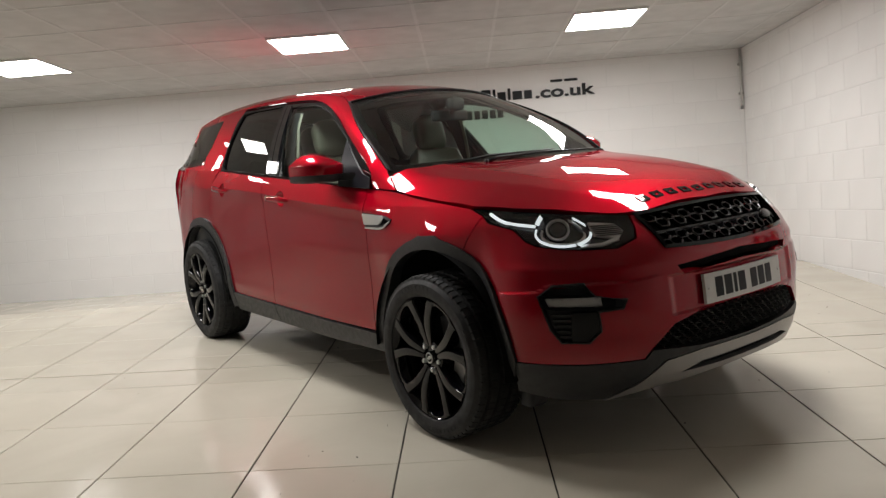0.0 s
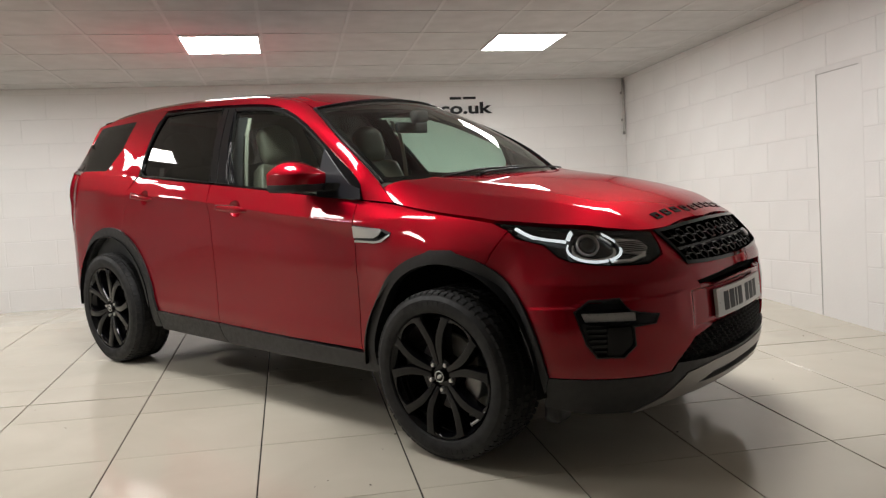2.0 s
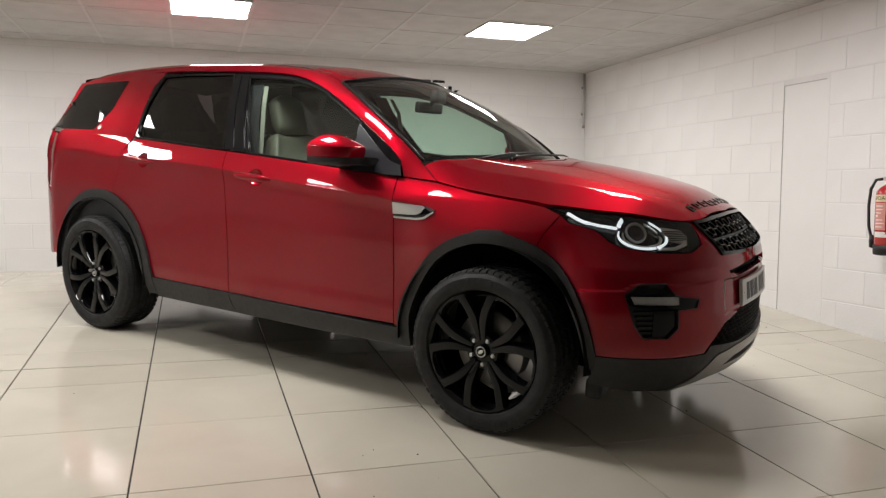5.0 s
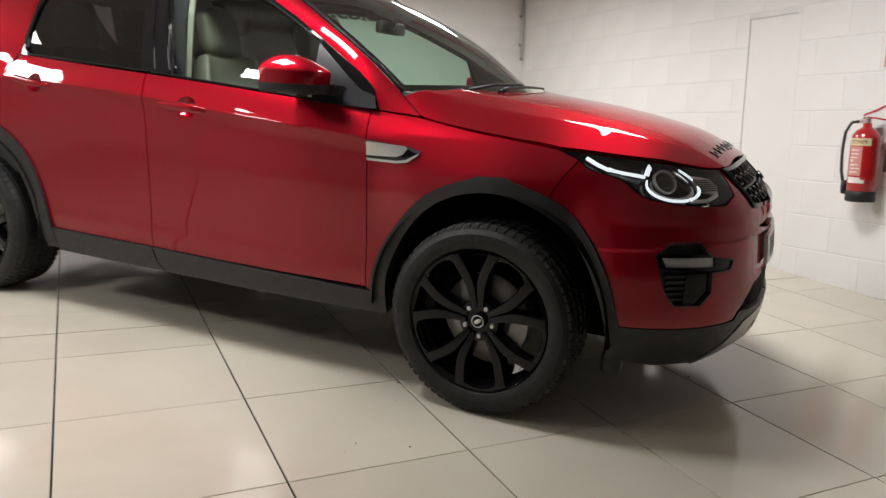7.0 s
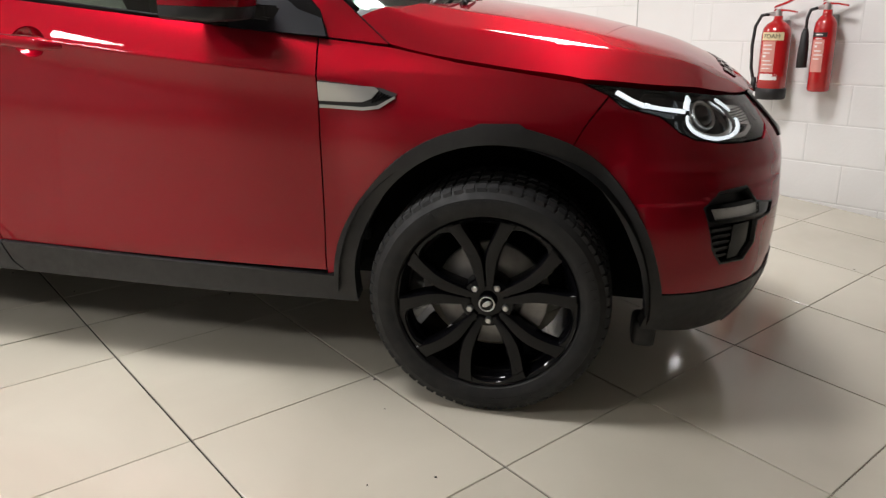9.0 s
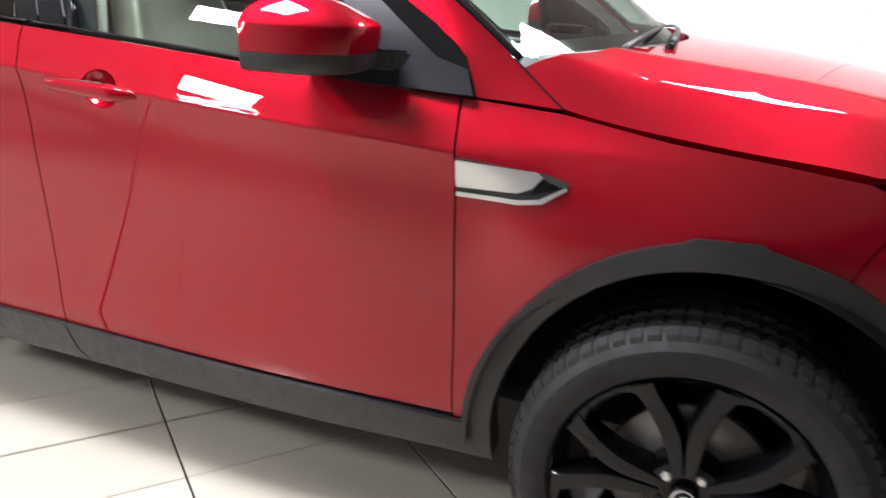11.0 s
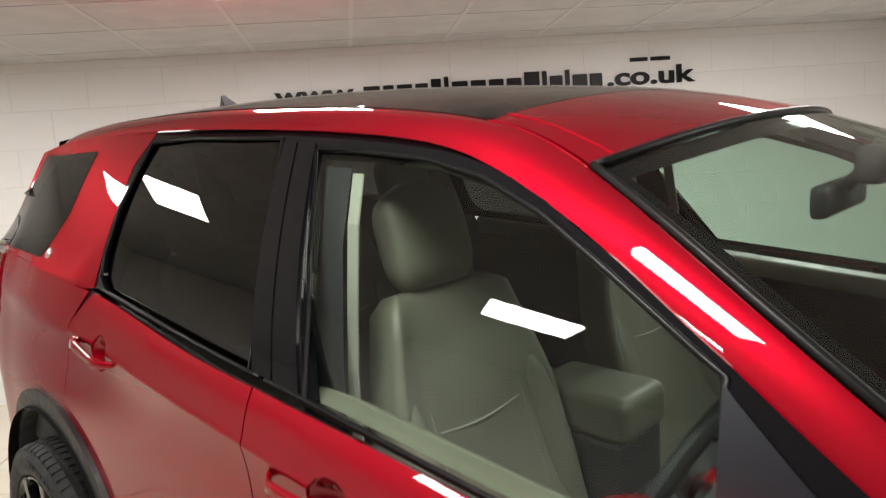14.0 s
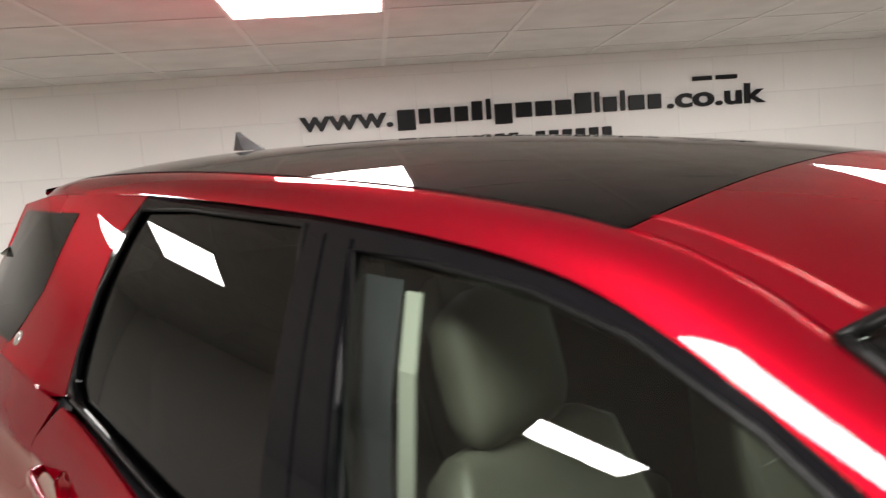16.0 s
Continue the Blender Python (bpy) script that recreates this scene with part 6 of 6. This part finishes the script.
M_EXTRED = vary(material("red_enamel", (0.42, 0.012, 0.014), 0.22, 0, 0.6), (0.38, 0.01, 0.012), (0.46, 0.014, 0.016), 8)
M_HOSE = material("black_hose_rubber", (0.015, 0.015, 0.016), 0.5)
M_CREAM = material("cream_label", (0.72, 0.60, 0.36), 0.5)
M_WHITELABEL = material("white_print", (0.75, 0.72, 0.70), 0.5)
M_PINK = material("faded_label", (0.60, 0.26, 0.22), 0.5)
M_BLACKLABEL = material("black_label", (0.02, 0.02, 0.02), 0.45)
M_GREENPRINT = material("green_print", (0.22, 0.34, 0.24), 0.5)
M_REDPRINT = material("red_print", (0.55, 0.15, 0.13), 0.5)


def label_band(bm, r, z0, z1, a0, a1, n=10):
    rows = [[((r) * math.cos(radians(a0 + (a1 - a0) * i / n)), r * math.sin(radians(a0 + (a1 - a0) * i / n)), z) for i in range(n + 1)] for z in (z0, z1)]
    loft(bm, rows)


def extinguisher(foam):
    """Stands at its base, its back to +x."""
    r, h = (0.082, 0.43) if foam else (0.060, 0.40)
    root = tagged(new("fire_extinguisher"), "red foam fire extinguisher with black hose hung on wall" if foam else "slim red fire extinguisher with a black horn hung on the wall", "fire extinguisher", "extinguishers on the wall")
    bm = bmesh.new()
    z0 = 0.055 if foam else 0.0
    lathe(bm, [(0, z0), (r * 0.9, z0), (r, z0 + 0.012), (r, h - 0.06), (r * 0.93, h - 0.025), (r * 0.72, h), (r * 0.42, h + 0.016), (0.026, h + 0.022), (0.024, h + 0.045), (0, h + 0.045)], 36)
    part("cylinder", bm, M_EXTRED, root)
    if foam:
        bm = bmesh.new()
        lathe(bm, [(0, 0.0), (r * 0.94, 0), (r + 0.003, 0.008), (r + 0.004, 0.06), (r, 0.066), (0, 0.066)], 36)
        part("base_boot", bm, M_PLASTIC, root, "black plastic boot")
    bm = bmesh.new()
    lathe(bm, [(0.0, h + 0.03), (0.021, h + 0.03), (0.021, h + 0.075), (0.012, h + 0.085), (0, h + 0.085)], 20)
    box(bm, (-0.012, 0.0, h + 0.045), (0.012, 0.05, h + 0.068), 0.004, 1)
    part("valve", bm, M_SILVER, root, "metal valve", False)
    bm = bmesh.new()
    for z, lift in ((h + 0.072, -0.012), (h + 0.088, 0.055)):
        prism(bm, [(0.03, z), (0.02, z + 0.014), (-0.05, z + 0.014 + lift * 0.45), (-0.105, z + 0.010 + lift), (-0.108, z + lift), (-0.05, z + 0.004 + lift * 0.4)], -0.012, 0.012, "x", 0.002)
    part("lever", bm, M_EXTRED, root, "red squeeze lever", False)
    bm = bmesh.new()
    if foam:
        tube(bm, [(-0.01, 0.05, h + 0.055), (-0.02, 0.09, h + 0.05), (-0.03, 0.118, h - 0.01), (-0.035, 0.125, h - 0.12), (-0.035, 0.118, h - 0.25), (-0.03, 0.098, 0.10), (-0.03, 0.093, 0.04)], 0.0095, 10)
        lathe(bm, [(0, -0.005), (0.015, -0.005), (0.017, 0.04), (0.013, 0.075), (0.0, 0.075)], 14, Matrix.Translation((-0.03, 0.096, 0.05)))
        part("hose", bm, M_HOSE, root, "black rubber hose")
    else:
        tube(bm, [(-0.01, 0.05, h + 0.055), (-0.02, 0.085, h + 0.045), (-0.03, 0.095, h + 0.0), (-0.03, 0.095, h - 0.06)], 0.0085, 10)
        part("hose", bm, M_HOSE, root, "black rubber hose")
        bm = bmesh.new()
        lathe(bm, [(0, 0.0), (0.029, 0.0), (0.027, 0.10), (0.02, 0.19), (0.012, 0.215), (0, 0.215)], 20, Matrix.Translation((-0.03, 0.097, h - 0.27)))
        part("horn", bm, M_HOSE, root, "black discharge horn")
    bands = [(0.34, 0.385, M_CREAM, 145, 235), (0.16, 0.335, M_PINK, 150, 205), (0.135, 0.335, M_EXTRED, 205, 250), (0.115, 0.150, M_WHITELABEL, 150, 222)] if foam else [(0.30, 0.325, M_BLACKLABEL, 130, 215), (0.11, 0.285, M_PINK, 140, 205)]
    for z0, z1, mt, a0, a1 in bands:
        bm = bmesh.new()
        label_band(bm, r + 0.0012, z0, z1, a0, a1)
        part("label", bm, mt, root, "printed label", True)
    for k in range(7):
        bm = bmesh.new()
        z = 0.31 - 0.022 * k
        label_band(bm, r + 0.002, z, z + (0.012 if k == 3 else 0.006), 157, 157 + (14 if k == 3 else random.choice((30, 36, 42))))
        part("print_bar", bm, M_WHITELABEL, root)
    if foam:
        curve = bpy.data.curves.new("word", "FONT")
        curve.body, curve.size, curve.extrude, curve.align_x = "FOAM", 0.034, 0.0008, "CENTER"
        tmp = bpy.data.objects.new("word", curve)
        scene.collection.objects.link(tmp)
        me = bpy.data.meshes.new_from_object(tmp.evaluated_get(bpy.context.evaluated_depsgraph_get()))
        bpy.data.objects.remove(tmp)
        for v in me.vertices:
            a = radians(188) + v.co.x / r
            v.co = ((r + 0.0022 + v.co.z) * math.cos(a), (r + 0.0022 + v.co.z) * math.sin(a), 0.352 + v.co.y)
        me.materials.append(M_BLACKLABEL)
        ob = new("word", me)
        ob.parent = root
    bm = bmesh.new()
    box(bm, (r - 0.01, -0.02, h - 0.10), (0.118, 0.02, h + 0.02), 0.004, 1)
    part("wall_bracket", bm, M_PIPE, root, "grey wall bracket", False)
    return root


ex = extinguisher(True)
ex.matrix_basis = pose(XW - 0.118, -0.955, 0.645)
ex = extinguisher(False)
ex.matrix_basis = pose(XW - 0.118, -1.23, 0.705)


def fire_notice(y, z):
    root = tagged(new("fire_notice"), "small red, green and white extinguisher notice fixed to the wall", "sign", "notices on the wall")
    bm = bmesh.new()
    box(bm, (XW - 0.0045, y - 0.033, z - 0.102), (XW - 0.0022, y + 0.033, z + 0.105), 0.001, 1)
    part("plate", bm, M_WHITELABEL, root, "white plastic plate", False)
    for z0, z1, mt in ((0.055, 0.102, M_REDPRINT), (-0.015, 0.045, M_GREENPRINT), (-0.098, -0.03, M_PINK)):
        bm = bmesh.new()
        box(bm, (XW - 0.0052, y - 0.030, z + z0), (XW - 0.0042, y + 0.030, z + z1))
        part("colour_field", bm, mt, root, "", False)
    for k in range(6):
        bm = bmesh.new()
        zz = z - 0.09 + 0.032 * k
        w = random.uniform(0.012, 0.025)
        box(bm, (XW - 0.0058, y - w, zz), (XW - 0.0050, y + w * 0.9, zz + 0.007))
        part("print_bar", bm, M_WHITELABEL, root, "", False)


fire_notice(-0.972, 1.558)
fire_notice(-1.195, 1.560)

# sign on the far wall: lettering, plain shapes for the trader's name, bars for the small line and the number
sign = tagged(new("wall_sign"), "raised black lettering on the white wall with silver patches", "sign")
BASE, XH, CAP = 2.072, 0.088, 0.122


def lettering(text, x0, x1, mat):
    curve = bpy.data.curves.new("lettering", "FONT")
    curve.body, curve.size, curve.extrude, curve.offset = text, 0.165, 0.006, 0.0045
    tmp = bpy.data.objects.new("lettering", curve)
    scene.collection.objects.link(tmp)
    me = bpy.data.meshes.new_from_object(tmp.evaluated_get(bpy.context.evaluated_depsgraph_get()))
    bpy.data.objects.remove(tmp)
    lo, hi = min(v.co.x for v in me.vertices), max(v.co.x for v in me.vertices)
    for v in me.vertices:
        v.co = (x0 + (v.co.x - lo) * (x1 - x0) / (hi - lo), YW - 0.011 - v.co.z, BASE + v.co.y)
    me.materials.append(mat)
    ob = new("lettering", me)
    ob.parent = sign


lettering("www.", -1.045, -0.50, M_BLACKTEXT)
lettering(".co.uk", 1.165, 1.79, M_BLACKTEXT)
x = -0.475
for low, high, w in ((-0.032, XH, 0.105), (0, XH, 0.075), (0, XH, 0.100), (0, XH, 0.086), (0, 0.112, 0.072), (0, CAP, 0.042), (-0.032, XH, 0.105), (0, XH, 0.100), (0, XH, 0.100), (0, XH, 0.100), (0, CAP, 0.102), (0, CAP, 0.042), (0, XH, 0.088), (0, CAP, 0.042), (0, XH, 0.100), (0, XH, 0.086)):
    bm = bmesh.new()
    w2 = w * 1.208
    box(bm, (x, YW - 0.018, BASE + low), (x + w2 - 0.020, YW - 0.0045, BASE + high), 0.005, 2)
    part("letter_block", bm, M_BLACKTEXT, sign, "plain black block", False)
    x += w2
for x0, x1, z0, z1 in ((1.33, 1.455, 2.222, 2.248), (1.475, 1.615, 2.222, 2.248)):
    bm = bmesh.new()
    box(bm, (x0, YW - 0.014, z0), (x1, YW - 0.0045, z1), 0.003, 1)
    part("small_bar", bm, M_BLACKTEXT, sign, "plain black bar", False)
for i in range(11):
    if i == 4:
        continue
    bm = bmesh.new()
    box(bm, (-0.065 + i * 0.082, YW - 0.014, 1.895), (-0.065 + i * 0.082 + 0.060, YW - 0.0045, 1.985), 0.004, 1)
    part("number_bar", bm, M_BLACKTEXT, sign, "plain black bar", False)


# ---- pieces of walls and floor ----
wall_with_blocks("wall_east", "white painted blockwork wall with a flush door", (XW, YW, 0), (0, -1, 0), YW - YF, -0.6, ZC + 0.01, (-1, 0, 0), lambda p: -2.6 < p.y < 3.2, 0.006, 0.0026, skip=lambda s, e, a: ((s, min(e, YW - 0.10)), (max(s, YW + 0.335), e)) if a < 1.84 and e > YW - 0.10 and s < YW + 0.335 else ((s, e),))
wall_with_blocks("wall_north", "white painted blockwork wall behind the car", (XL, YW, 0), (1, 0, 0), XW - XL, -0.2, ZC + 0.01, (0, -1, 0), lambda p: -4.2 < p.x < 3.3)
plain_wall("wall_west", "plain white painted wall", (XL - 0.2, YF - 0.2, -1.0), (XL, YW + 0.2, ZC + 0.1))
# added out of view; its dark colour dims what the car's front mirrors
plain_wall("wall_south", "added unseen wall, coloured dark so that the car mirrors a dim room end", (XL - 0.2, YF - 0.2, -1.0), (XW + 0.2, YF, ZC + 0.1), M_UNSEENWALL)
rest, count = bmesh.new(), 0
for (ya, sa, ja), (yb, sb, jb) in zip(ROWS, ROWS[1:]):
    for xa, xb in zip(COLS, COLS[1:]):
        lift = random.uniform(-0.0005, 0.0003)
        x0, x1 = xa + COL_JOINT / 2, xb - COL_JOINT / 2
        corners = []
        for x, y0, sl, d in ((x0, ya, sa, ja / 2), (x1, ya, sa, ja / 2), (x1, yb, sb, -jb / 2), (x0, yb, sb, -jb / 2)):
            y = y0 + sl * x + d
            corners.append(Vector((x, y, floor_z(x, y) + lift)))
        mid = sum(corners, Vector()) / 4
        if -3.7 < mid.x < 3.4 and -4.4 < mid.y < 2.3 and count < 300:
            b2 = tile_mesh(corners, mid)
            me = bpy.data.meshes.new("tile")
            b2.to_mesh(me)
            b2.free()
            me.materials.append(M_TILE)
            ob = new("tile", me)
            ob.location = mid
            ob.parent = floor
            count += 1
        else:
            b2 = tile_mesh(corners, Vector())
            tmp = bpy.data.meshes.new("tmp")
            b2.to_mesh(tmp)
            b2.free()
            rest.from_mesh(tmp)
            bpy.data.meshes.remove(tmp)
tagged(part("far_tiles", rest, M_TILE, floor, "", False), kind="stuff")

# small crumbs and grit on the tiles
random.seed(41)
bm = bmesh.new()
for i in range(90):
    x, y = random.uniform(-2.6, 2.9), random.uniform(-4.6, 1.2)
    s = random.choice((0.0012, 0.0018, 0.0025, 0.004))
    m = Matrix.Translation((x, y, floor_z(x, y) + s * 0.5)) @ Matrix.Rotation(random.uniform(0, 6), 4, "Z") @ Matrix.Diagonal((s * random.uniform(0.8, 2.0), s, s * 0.6, 1))
    bmesh.ops.create_icosphere(bm, subdivisions=1, radius=1, matrix=m)
tagged(part("floor_crumbs", bm, M_GROUT, None, "", False), "scattered dark crumbs and grit on the tiles", "grit", kind="stuff")
